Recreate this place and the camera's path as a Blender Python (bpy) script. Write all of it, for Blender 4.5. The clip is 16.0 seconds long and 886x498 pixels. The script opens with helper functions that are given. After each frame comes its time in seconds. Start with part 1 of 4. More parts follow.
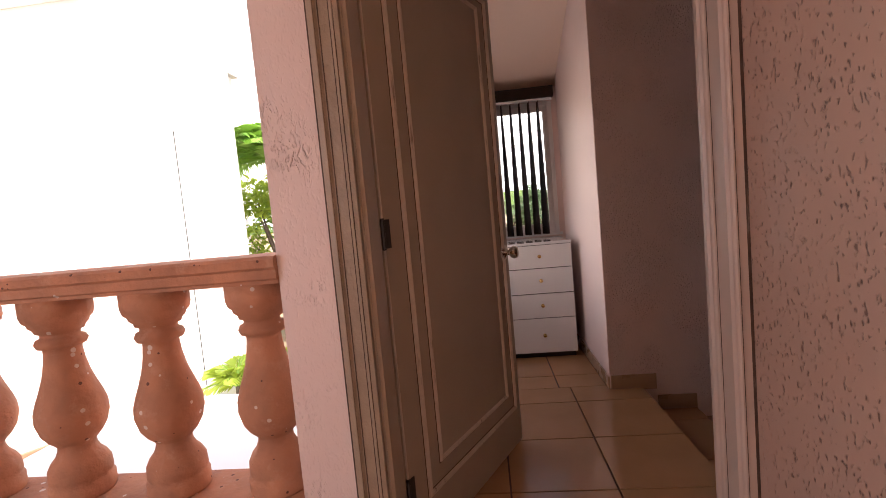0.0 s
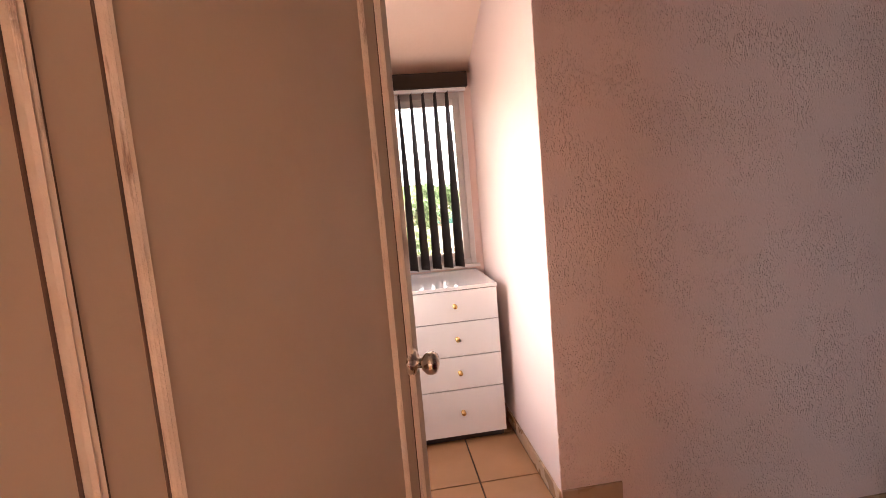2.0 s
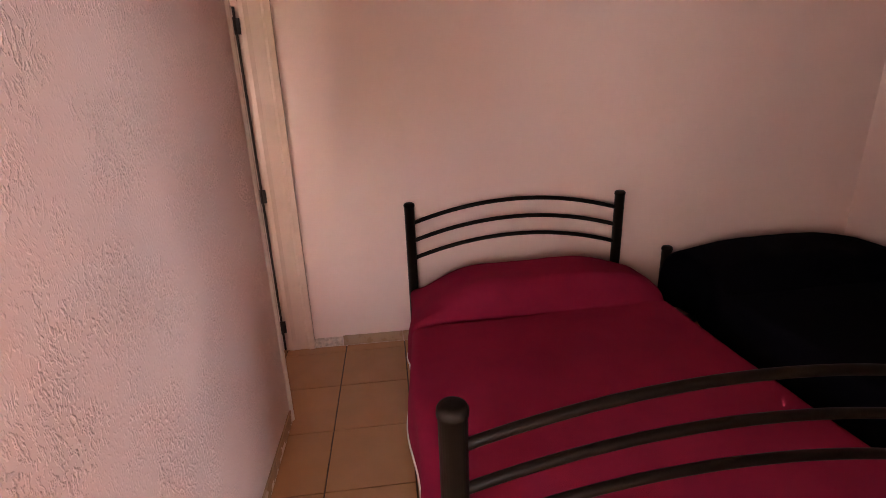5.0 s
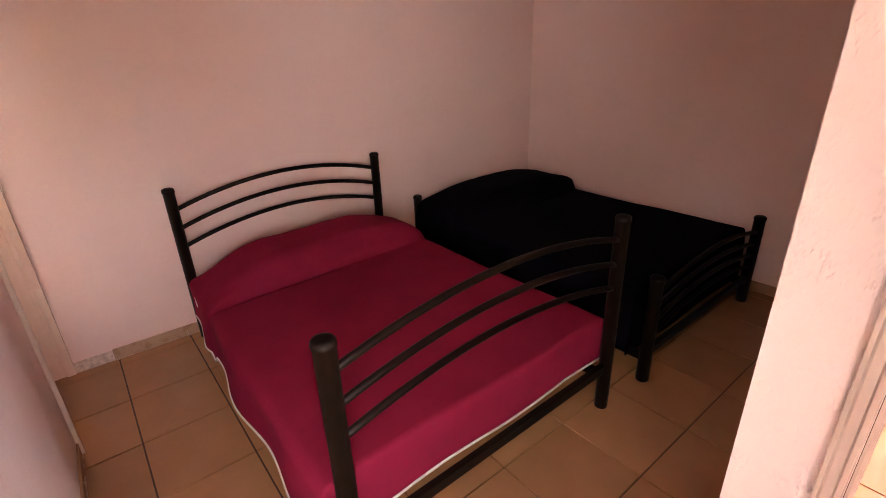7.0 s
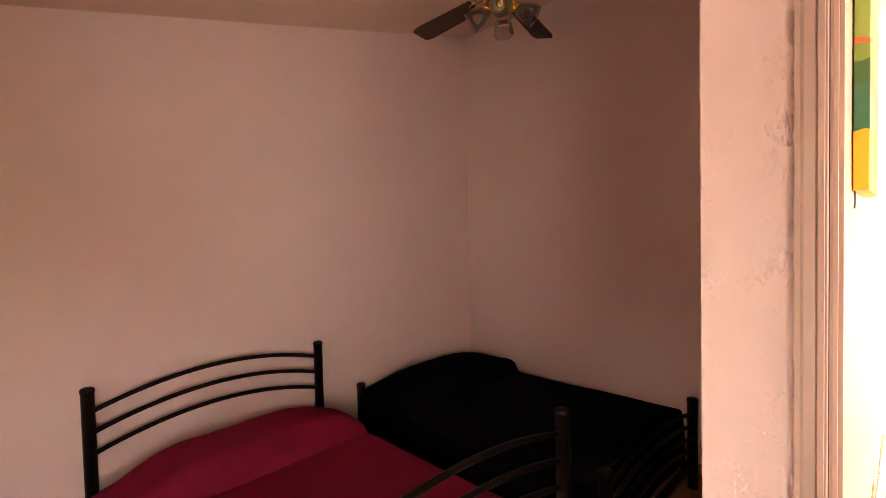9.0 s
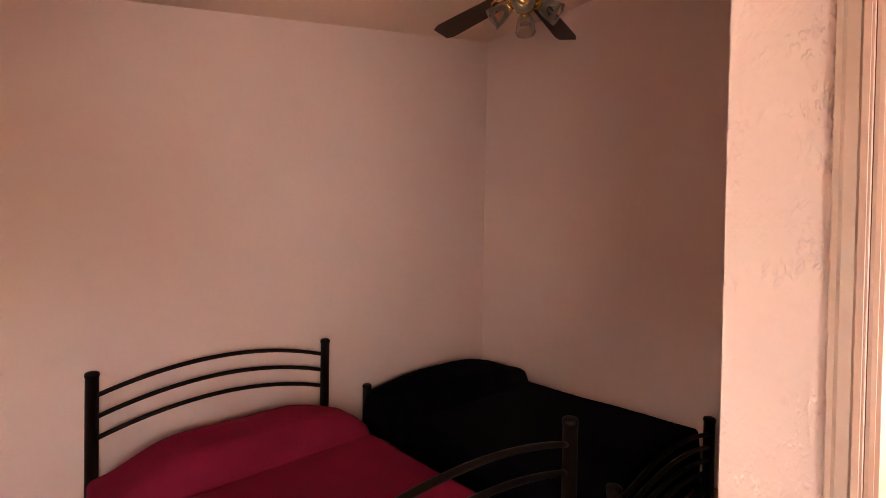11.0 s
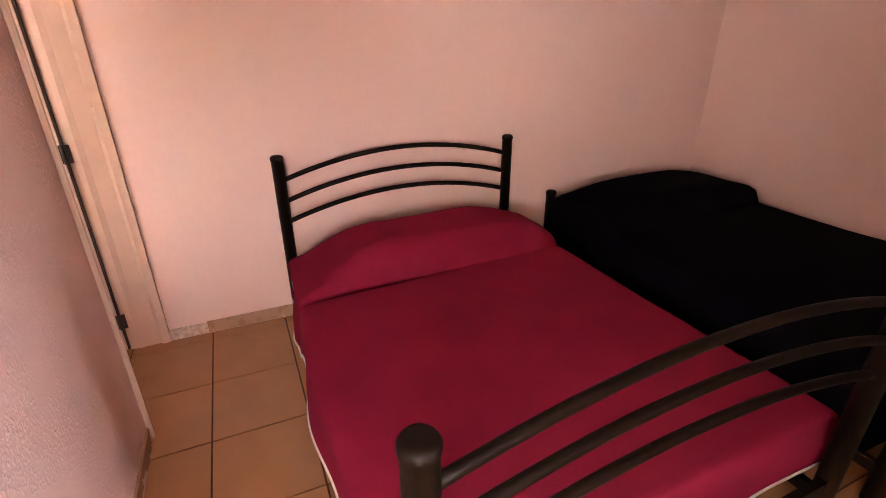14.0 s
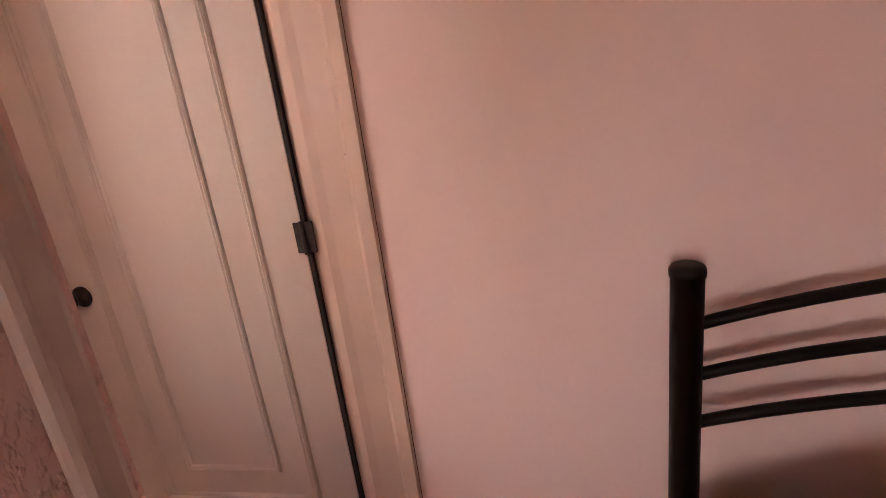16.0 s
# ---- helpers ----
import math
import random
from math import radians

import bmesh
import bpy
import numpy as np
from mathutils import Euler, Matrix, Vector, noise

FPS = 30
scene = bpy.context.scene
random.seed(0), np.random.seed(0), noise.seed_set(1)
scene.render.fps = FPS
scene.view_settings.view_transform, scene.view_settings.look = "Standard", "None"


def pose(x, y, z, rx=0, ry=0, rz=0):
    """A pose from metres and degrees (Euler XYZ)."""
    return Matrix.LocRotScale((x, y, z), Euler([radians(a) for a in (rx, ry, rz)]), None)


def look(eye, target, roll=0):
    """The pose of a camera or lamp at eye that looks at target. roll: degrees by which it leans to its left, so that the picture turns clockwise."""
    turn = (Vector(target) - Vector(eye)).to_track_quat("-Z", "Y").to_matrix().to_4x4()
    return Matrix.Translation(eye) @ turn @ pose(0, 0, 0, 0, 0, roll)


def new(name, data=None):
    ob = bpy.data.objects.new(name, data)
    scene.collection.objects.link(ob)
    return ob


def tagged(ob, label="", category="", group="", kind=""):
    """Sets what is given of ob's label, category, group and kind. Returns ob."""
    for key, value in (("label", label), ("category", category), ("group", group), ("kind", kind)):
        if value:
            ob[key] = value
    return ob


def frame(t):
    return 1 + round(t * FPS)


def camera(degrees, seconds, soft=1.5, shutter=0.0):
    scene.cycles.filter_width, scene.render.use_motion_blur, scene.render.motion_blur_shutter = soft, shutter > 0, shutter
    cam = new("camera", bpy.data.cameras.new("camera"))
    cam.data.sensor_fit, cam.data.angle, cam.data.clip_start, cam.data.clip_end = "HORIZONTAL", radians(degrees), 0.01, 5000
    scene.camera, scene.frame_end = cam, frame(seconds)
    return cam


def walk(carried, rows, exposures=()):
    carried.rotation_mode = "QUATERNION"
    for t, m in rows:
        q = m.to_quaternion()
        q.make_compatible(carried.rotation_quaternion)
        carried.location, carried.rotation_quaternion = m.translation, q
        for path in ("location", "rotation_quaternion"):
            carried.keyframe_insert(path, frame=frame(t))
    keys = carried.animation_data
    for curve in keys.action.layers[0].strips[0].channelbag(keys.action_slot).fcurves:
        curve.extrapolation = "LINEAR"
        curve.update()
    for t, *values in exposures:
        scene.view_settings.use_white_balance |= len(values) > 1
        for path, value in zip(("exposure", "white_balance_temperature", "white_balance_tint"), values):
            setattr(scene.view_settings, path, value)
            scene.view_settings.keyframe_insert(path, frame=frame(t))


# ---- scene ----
cam = camera(87.0, 16.0, soft=0.8)
PATH = [
    (0, (-0.099, -1.319, 1.084), (-0.292, 0.666, 0.934), -5.2),
    (0.5, (-0.066, -0.957, 1.202), (-0.195, 1.036, 1.103), -5.8),
    (1, (-0.07, -0.779, 1.279), (-0.133, 1.217, 1.166), -5.7),
    (1.5, (-0.136, -0.528, 1.283), (-0.079, 1.465, 1.129), -5.1),
    (2, (-0.068, -0.325, 1.272), (0.174, 1.648, 1.058), -4.9),
    (2.5, (0.048, -0.083, 1.304), (0.455, 1.857, 1.036), -7.3),
    (3, (0.08, 0.193, 1.315), (0.85, 2.01, 0.99), -7.6),
    (3.5, (0.286, 0.362, 1.36), (1.391, 1.995, 1.025), -7.6),
    (4, (0.575, 0.51, 1.341), (2.081, 1.773, 0.97), -8.1),
    (4.5, (0.677, 0.65, 1.323), (2.53, 1.203, 0.815), -5.7),
    (5, (0.636, 0.74, 1.365), (2.53, 0.534, 0.756), -2.1),
    (5.2, (0.579, 0.783, 1.374), (2.433, 0.41, 0.723), -1.9),
    (7.3, (0.447, 1.041, 1.434), (1.863, -0.157, 0.687), -2.0),
    (7.5, (0.442, 1.047, 1.427), (1.846, -0.185, 0.713), -1.9),
    (8, (0.427, 1.046, 1.417), (1.819, -0.28, 0.868), -1.3),
    (8.5, (0.41, 1.042, 1.483), (1.824, -0.338, 1.175), -1.7),
    (9, (0.392, 1.039, 1.544), (1.799, -0.381, 1.476), -1.4),
    (9.2, (0.394, 1.06, 1.571), (1.787, -0.375, 1.589), -1.1),
    (11.3, (0.42, 0.973, 1.436), (1.894, -0.378, 1.388), 1.4),
    (11.5, (0.436, 1.005, 1.38), (1.907, -0.344, 1.263), 1.6),
    (12, (0.461, 0.918, 1.372), (1.925, -0.352, 0.88), 1.4),
    (12.5, (0.523, 0.851, 1.293), (1.939, -0.306, 0.484), 0.3),
    (13, (0.562, 0.824, 1.313), (2.017, -0.231, 0.436), -0.1),
    (13.5, (0.748, 0.851, 1.301), (2.319, -0.011, 0.413), -0.6),
    (14, (0.971, 0.817, 1.292), (2.643, 0.078, 0.48), -0.3),
    (14.5, (1.281, 0.774, 1.166), (3.055, 0.179, 0.46), -1.5),
    (15, (1.674, 0.841, 1.08), (3.53, 0.453, 0.442), -2.6),
    (15.5, (2.135, 0.807, 1.043), (4.047, 0.841, 0.46), -5.6),
    (16, (2.567, 0.811, 1.088), (4.396, 1.418, 0.552), -7.4),
]

walk(cam, [(t, look(eye, target, roll)) for t, eye, target, roll in PATH],
     exposures=[(0.0, 0.8, 6150, 15), (0.5, 0.7, 6100, 16), (1.0, 1.15, 6100, 18), (1.5, 2.1, 6300, 16), (2.0, 2.45, 6450, 14), (2.5, 2.45, 6450, 16), (3.0, 2.3, 6550, 20), (3.5, 2.1, 6500, 20),
                (4.0, 3.05, 6600, 15), (4.5, 3.35, 6650, 18), (5.0, 3.5, 6600, 22), (7.3, 3.75, 6650, 22), (8.5, 3.55, 6900, 20), (9.0, 3.5, 7300, 20), (11.3, 3.65, 7100, 21), (12.5, 4.0, 6850, 27),
                (13.0, 4.15, 7150, 28), (14.0, 4.2, 7150, 28), (15.0, 4.05, 7150, 27), (15.5, 3.75, 7000, 29), (16.0, 3.45, 6900, 29)])

# ---- world, sun, exposure ----
sky_world = bpy.data.worlds.new("sky")
scene.world = sky_world
sky_world.use_nodes = True
wn = sky_world.node_tree
wn.nodes.clear()
sky = wn.nodes.new("ShaderNodeTexSky")
sky.sky_type = "NISHITA"
sky.sun_disc = False
sky.dust_density = 6.0
sky.air_density = 1.4
sky.sun_elevation = radians(58.2)
sky.sun_rotation = radians(160.3)
bg = wn.nodes.new("ShaderNodeBackground")
bg.inputs["Strength"].default_value = 0.15
wo = wn.nodes.new("ShaderNodeOutputWorld")
wn.links.new(sky.outputs[0], bg.inputs[0])
wn.links.new(bg.outputs[0], wo.inputs[0])

sun_data = bpy.data.lights.new("sun", "SUN")
sun_data.energy = 5.0
sun_data.angle = radians(0.5)
sun_data.color = (1.0, 0.94, 0.86)
sun = new("sun", sun_data)
sun.matrix_world = look((0, 0, 20), (-0.25 * 20, 0.70 * 20, 20 - 1.2 * 20), 0)

# daylight of the unseen side window, in its opening
side_data = bpy.data.lights.new("side_window_daylight", "AREA")
side_data.shape, side_data.size, side_data.size_y = "RECTANGLE", 0.94, 0.96
side_data.energy = 2.2
side_data.color = (1.0, 0.95, 0.92)
side_light = new("side_window_daylight", side_data)
side_light.matrix_world = look((-0.615, 1.62, 1.15), (1.2, 0.2, 1.55))

# lamp added in an unseen opening of the hall's west wall
hall_data = bpy.data.lights.new("hall_fill", "AREA")
hall_data.shape, hall_data.size, hall_data.size_y = "RECTANGLE", 1.3, 1.5
hall_data.energy = 19.0
hall_data.color = (0.82, 0.90, 1.0)
hall_light = new("hall_fill", hall_data)
hall_light.matrix_world = look((-3.42, -2.88, 1.25), (0.3, -0.05, 1.55))

# fill for the closet door, in an unseen window opening added to the block
bath_data = bpy.data.lights.new("closet_door_fill", "AREA")
bath_data.shape, bath_data.size, bath_data.size_y = "RECTANGLE", 0.95, 0.7
bath_data.energy = 0.024
bath_data.color = (1.0, 0.97, 0.93)
bath_light = new("closet_door_fill", bath_data)
bath_light.matrix_world = look((1.95, 2.55, 1.37), (3.62, 1.9, 0.9))


# ---- materials ----
def mat(name, color, rough=0.6, metal=0.0, var=0.08, scale=6.0, bump=0.0, bscale=60.0, spec=0.5, stain=None, stain_amt=0.0,
        stain_scale=2.0, coat=0.0, sheen=0.0, random_amt=0.0, stain_lo=0.56, stain_map=(1, 1, 1)):
    m = bpy.data.materials.new(name)
    m.use_nodes = True
    nt = m.node_tree
    N, L = nt.nodes, nt.links
    b = N["Principled BSDF"]
    b.inputs["Roughness"].default_value = rough
    b.inputs["Metallic"].default_value = metal
    b.inputs["Specular IOR Level"].default_value = spec
    b.inputs["Coat Weight"].default_value = coat
    b.inputs["Sheen Weight"].default_value = sheen
    tc = N.new("ShaderNodeTexCoord")
    n1 = N.new("ShaderNodeTexNoise")
    n1.inputs["Scale"].default_value = scale
    n1.inputs["Detail"].default_value = 5
    L.new(tc.outputs["Object"], n1.inputs["Vector"])
    mp = N.new("ShaderNodeMapRange")
    mp.inputs[1].default_value, mp.inputs[2].default_value = 0.3, 0.7
    mp.inputs[3].default_value, mp.inputs[4].default_value = 1 - var, 1 + var
    L.new(n1.outputs[0], mp.inputs[0])
    mul = N.new("ShaderNodeVectorMath")
    mul.operation = "SCALE"
    mul.inputs[0].default_value = color
    L.new(mp.outputs[0], mul.inputs["Scale"])
    out = mul.outputs[0]
    if random_amt:
        oi = N.new("ShaderNodeObjectInfo")
        r = N.new("ShaderNodeMapRange")
        r.inputs[3].default_value, r.inputs[4].default_value = 1 - random_amt, 1 + random_amt
        L.new(oi.outputs["Random"], r.inputs[0])
        m2 = N.new("ShaderNodeVectorMath")
        m2.operation = "SCALE"
        L.new(out, m2.inputs[0])
        L.new(r.outputs[0], m2.inputs["Scale"])
        out = m2.outputs[0]
    if stain is not None:
        n2 = N.new("ShaderNodeTexNoise")
        n2.inputs["Scale"].default_value = stain_scale
        n2.inputs["Detail"].default_value = 8
        n2.inputs["Roughness"].default_value = 0.7
        sm = N.new("ShaderNodeMapping")
        sm.inputs["Scale"].default_value = stain_map
        L.new(tc.outputs["Object"], sm.inputs["Vector"])
        L.new(sm.outputs[0], n2.inputs["Vector"])
        cr = N.new("ShaderNodeMapRange")
        cr.inputs[1].default_value, cr.inputs[2].default_value = stain_lo, stain_lo + 0.15
        cr.inputs[3].default_value, cr.inputs[4].default_value = 0.0, stain_amt
        L.new(n2.outputs[0], cr.inputs[0])
        mx = N.new("ShaderNodeMix")
        mx.data_type = "RGBA"
        L.new(cr.outputs[0], mx.inputs[0])
        L.new(out, mx.inputs[6])
        mx.inputs[7].default_value = (*stain, 1)
        out = mx.outputs[2]
    L.new(out, b.inputs["Base Color"])
    rr = N.new("ShaderNodeMapRange")
    rr.inputs[3].default_value, rr.inputs[4].default_value = max(rough - 0.08, 0.02), min(rough + 0.08, 1)
    L.new(n1.outputs[0], rr.inputs[0])
    L.new(rr.outputs[0], b.inputs["Roughness"])
    if bump:
        nb = N.new("ShaderNodeTexNoise")
        nb.inputs["Scale"].default_value = bscale
        nb.inputs["Detail"].default_value = 4
        L.new(tc.outputs["Object"], nb.inputs["Vector"])
        bp = N.new("ShaderNodeBump")
        bp.inputs["Strength"].default_value = bump
        bp.inputs["Distance"].default_value = 0.01
        L.new(nb.outputs[0], bp.inputs["Height"])
        L.new(bp.outputs[0], b.inputs["Normal"])
    return m


def stucco(name, color, depth=1.0, scale=26.0, cover=0.5, sign=1.0, gouge_shade=0.0, ramp=(0.56, 0.75)):
    """Trowelled plaster with short crooked ridges in drifts."""
    m = mat(name, color, 0.42, var=0.05, scale=1.6, spec=0.5)
    nt = m.node_tree
    N, L = nt.nodes, nt.links
    tc = next(n for n in N if n.type == "TEX_COORD")
    bend = N.new("ShaderNodeTexNoise")
    bend.inputs["Scale"].default_value = 9.0
    bend.inputs["Detail"].default_value = 1
    L.new(tc.outputs["Object"], bend.inputs["Vector"])
    bent = N.new("ShaderNodeVectorMath")
    bent.operation = "MULTIPLY_ADD"
    bent.inputs[1].default_value = (0.028, 0.028, 0.028)
    L.new(bend.outputs["Color"], bent.inputs[0])
    L.new(tc.outputs["Object"], bent.inputs[2])
    strokes = []
    for turn, seed in (((0.0, 0.0, 0.0), 0.0), ((0.9, 0.9, 0.3), 7.3), ((-0.75, -0.7, 0.2), 3.1)):
        mpg = N.new("ShaderNodeMapping")
        mpg.inputs["Rotation"].default_value = turn
        mpg.inputs["Location"].default_value = (seed, seed * 1.7, seed * 0.3)
        mpg.inputs["Scale"].default_value = (1.0, 1.0, 0.5)
        L.new(bent.outputs[0], mpg.inputs["Vector"])
        nz = N.new("ShaderNodeTexNoise")
        nz.inputs["Scale"].default_value = scale
        nz.inputs["Detail"].default_value = 1.2
        L.new(mpg.outputs[0], nz.inputs["Vector"])
        rg = N.new("ShaderNodeMapRange")
        rg.interpolation_type = "SMOOTHSTEP"
        rg.inputs[1].default_value, rg.inputs[2].default_value = ramp
        L.new(nz.outputs[0], rg.inputs[0])
        strokes.append(rg.outputs[0])
    top = strokes[0]
    for other in strokes[1:]:
        mxm = N.new("ShaderNodeMath")
        mxm.operation = "MAXIMUM"
        L.new(top, mxm.inputs[0])
        L.new(other, mxm.inputs[1])
        top = mxm.outputs[0]
    drift = N.new("ShaderNodeTexNoise")
    drift.inputs["Scale"].default_value = 5.0
    drift.inputs["Detail"].default_value = 3
    L.new(tc.outputs["Object"], drift.inputs["Vector"])
    mask = N.new("ShaderNodeMapRange")
    mask.inputs[1].default_value, mask.inputs[2].default_value = 0.72 - cover * 0.5, 0.86 - cover * 0.5
    mask.inputs[3].default_value = 0.12
    L.new(drift.outputs[0], mask.inputs[0])
    mu = N.new("ShaderNodeMath")
    mu.operation = "MULTIPLY"
    L.new(top, mu.inputs[0])
    L.new(mask.outputs[0], mu.inputs[1])
    fine = N.new("ShaderNodeTexNoise")
    fine.inputs["Scale"].default_value = 140
    fine.inputs["Detail"].default_value = 2
    L.new(tc.outputs["Object"], fine.inputs["Vector"])
    fm = N.new("ShaderNodeMath")
    fm.operation = "MULTIPLY_ADD"
    L.new(fine.outputs[0], fm.inputs[0])
    fm.inputs[1].default_value = 0.05
    sg = N.new("ShaderNodeMath")
    sg.operation = "MULTIPLY"
    sg.inputs[1].default_value = sign
    L.new(mu.outputs[0], sg.inputs[0])
    L.new(sg.outputs[0], fm.inputs[2])
    bp = N.new("ShaderNodeBump")
    bp.inputs["Strength"].default_value = 1.0
    bp.inputs["Distance"].default_value = 0.0042 * depth
    L.new(fm.outputs[0], bp.inputs["Height"])
    b = N["Principled BSDF"]
    L.new(bp.outputs[0], b.inputs["Normal"])
    # darkens the strokes, so the recesses carry shade in their colour
    if gouge_shade:
        shade_ramp = N.new("ShaderNodeMapRange")
        shade_ramp.inputs[1].default_value, shade_ramp.inputs[2].default_value = 0.45, 0.95
        shade_ramp.inputs[4].default_value = gouge_shade
        L.new(mu.outputs[0], shade_ramp.inputs[0])
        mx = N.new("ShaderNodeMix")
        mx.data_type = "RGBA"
        L.new(shade_ramp.outputs[0], mx.inputs[0])
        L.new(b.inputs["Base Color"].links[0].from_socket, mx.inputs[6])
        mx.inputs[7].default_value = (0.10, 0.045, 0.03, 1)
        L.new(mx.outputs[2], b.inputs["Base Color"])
    return m


M_haze = bpy.data.materials.new("white_haze")
M_haze.use_nodes = True
M_haze.node_tree.nodes["Principled BSDF"].inputs["Emission Color"].default_value = (0.95, 0.97, 1.0, 1)
M_haze.node_tree.nodes["Principled BSDF"].inputs["Emission Strength"].default_value = 0.68

PAINT = (0.80, 0.615, 0.55)
M_smooth = mat("smooth_wall_paint", PAINT, 0.6, var=0.025, scale=1.3, bump=0.08, bscale=90, stain=(0.66, 0.52, 0.45), stain_amt=0.25, stain_scale=1.7)
M_stucco = stucco("textured_wall_paint", PAINT, 0.95, 115, 0.60)
M_stucco_hall = stucco("textured_hall_paint", PAINT, 1.0, 95, 0.42, -1.0)
M_stucco_light = stucco("textured_partition_paint", PAINT, 0.8, 95, 0.40)
# darker copy of the wall paint, with the hall side's shade in it
M_stucco_tan = stucco("shaded_hall_paint", (0.46, 0.29, 0.22), 1.2, 100, 0.85, -1.0, 0.6, (0.66, 0.76))
# white wall paint with the blue of sky light mixed into its colour
M_strip = stucco("sky_tinted_strip_paint", (0.80, 0.74, 0.80), 0.8, 85, 0.50, -1.0, 0.35, (0.65, 0.75))
M_closet = mat("white_closet_paint", (0.68, 0.60, 0.52), 0.52, var=0.03, scale=3, bump=0.05, bscale=40, stain=(0.62, 0.5, 0.4), stain_amt=0.25, stain_scale=9)
# ceiling paint with the orange of bounced light put into the colour
M_ceiling = mat("bounce_tinted_ceiling_paint", (0.82, 0.61, 0.48), 0.7, var=0.03, scale=1.0, bump=0.1, bscale=50)
M_door = mat("door_paint", (0.66, 0.58, 0.50), 0.38, var=0.04, scale=3, bump=0.05, bscale=40, stain=(0.45, 0.33, 0.24), stain_amt=0.25, stain_scale=9)
# real chips over a base darkened to hold the casing's shade
M_chip = mat("shaded_chipped_trim_paint", (0.34, 0.24, 0.16), 0.42, var=0.08, scale=20, bump=0.3, bscale=80, stain=(0.13, 0.055, 0.028), stain_amt=0.95, stain_scale=60, stain_lo=0.60, stain_map=(1, 1, 0.09))
M_casing = mat("yellowed_casing_paint", (0.72, 0.56, 0.45), 0.45, var=0.05, scale=5, bump=0.06, bscale=40, stain=(0.52, 0.35, 0.23), stain_amt=0.3, stain_scale=5, stain_map=(1, 1, 0.5))
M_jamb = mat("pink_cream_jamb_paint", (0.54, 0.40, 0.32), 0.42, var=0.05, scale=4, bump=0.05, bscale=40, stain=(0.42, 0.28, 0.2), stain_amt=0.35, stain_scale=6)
# darker copy of the door paint: beige tone plus shade put into it
M_leafpaint = mat("shaded_door_paint", (0.42, 0.318, 0.23), 0.40, var=0.05, scale=3, bump=0.05, bscale=40, stain=(0.36, 0.25, 0.17), stain_amt=0.3, stain_scale=5)
M_white_lac = mat("white_lacquer", (0.80, 0.78, 0.76), 0.10, var=0.015, scale=3, coat=0.8)
# dark colour for wall joints and for shade of grooves that are not cut
M_groove = mat("joint_and_groove_shade", (0.09, 0.045, 0.027), 0.8, var=0.3, scale=20, stain=(0.45, 0.34, 0.25), stain_amt=0.7, stain_scale=30, stain_map=(1, 1, 0.12), stain_lo=0.57)
# worn, chipped beads, paler than the leaf because highlights are put in too
M_mould = mat("chipped_bead_paint", (0.60, 0.48, 0.37), 0.42, var=0.08, scale=20, bump=0.3, bscale=80, stain=(0.13, 0.055, 0.028), stain_amt=0.95, stain_scale=60, stain_lo=0.57, stain_map=(1, 1, 0.09))
# near black that paints in the shade of gaps and recesses
M_dark_gap = mat("recess_shade", (0.03, 0.02, 0.015), 0.8)
M_tile = mat("floor_tile", (0.41, 0.215, 0.100), 0.17, var=0.07, scale=5, bump=0.02, bscale=30, random_amt=0.05, stain=(0.36, 0.21, 0.115), stain_amt=0.35, stain_scale=7)
M_grout = mat("floor_grout", (0.075, 0.036, 0.020), 0.9, var=0.3, scale=20, bump=0.3)
M_skirt = mat("skirting_tile", (0.44, 0.28, 0.17), 0.28, var=0.08, scale=8, random_amt=0.05)
M_plaster = mat("raw_plaster", (0.60, 0.48, 0.39), 0.85, var=0.25, scale=35, bump=1.0, bscale=45)
M_black = mat("black_tube_paint", (0.0065, 0.0035, 0.0018), 0.5, var=0.25, scale=30, bump=0.04, bscale=120, spec=0.17)
M_red = mat("crimson_cotton", (0.23, 0.0145, 0.045), 0.95, var=0.08, scale=5, bump=0.25, bscale=420, spec=0.05)
M_navy = mat("black_cotton", (0.0025, 0.002, 0.004), 0.95, var=0.2, scale=6, bump=0.25, bscale=400, spec=0.03)
M_hem = mat("white_piping", (0.75, 0.70, 0.66), 0.8, var=0.05, scale=30)
M_mattress = mat("white_ticking", (0.68, 0.63, 0.60), 0.85, var=0.06, scale=12, bump=0.2, bscale=150)
M_blind = mat("dark_blind_fabric", (0.050, 0.032, 0.026), 0.7, var=0.15, scale=30, bump=0.15, bscale=200)
M_valance = mat("valance_fabric", (0.03, 0.017, 0.011), 0.8, var=0.12, scale=15, spec=0.15)
M_alu = mat("white_aluminium", (0.80, 0.76, 0.74), 0.4, var=0.03, scale=8)
M_brass = mat("brass", (0.72, 0.50, 0.20), 0.25, metal=1.0, var=0.1, scale=30)
M_nickel = mat("brushed_nickel", (0.55, 0.48, 0.40), 0.28, metal=1.0, var=0.1, scale=40)
M_iron = mat("dark_hinge_steel", (0.05, 0.04, 0.035), 0.45, metal=0.6, var=0.3, scale=60)
M_terra = mat("terracotta_stone", (0.50, 0.225, 0.125), 0.8, var=0.2, scale=9, bump=0.5, bscale=45, stain=(0.62, 0.36, 0.24), stain_amt=0.5, stain_scale=16)
M_wood = mat("dark_blade_wood", (0.04, 0.015, 0.005), 0.55, var=0.3, scale=14)
M_white_ext = mat("white_exterior_paint", (0.82, 0.80, 0.77), 0.8, var=0.04, scale=0.6, bump=0.3, bscale=12)
M_court = mat("courtyard_concrete", (0.62, 0.56, 0.50), 0.9, var=0.12, scale=0.8, bump=0.3, bscale=8)
M_earth = mat("dry_ground", (0.30, 0.22, 0.13), 0.95, var=0.3, scale=0.15, stain=(0.12, 0.15, 0.05), stain_amt=0.9, stain_scale=0.08)
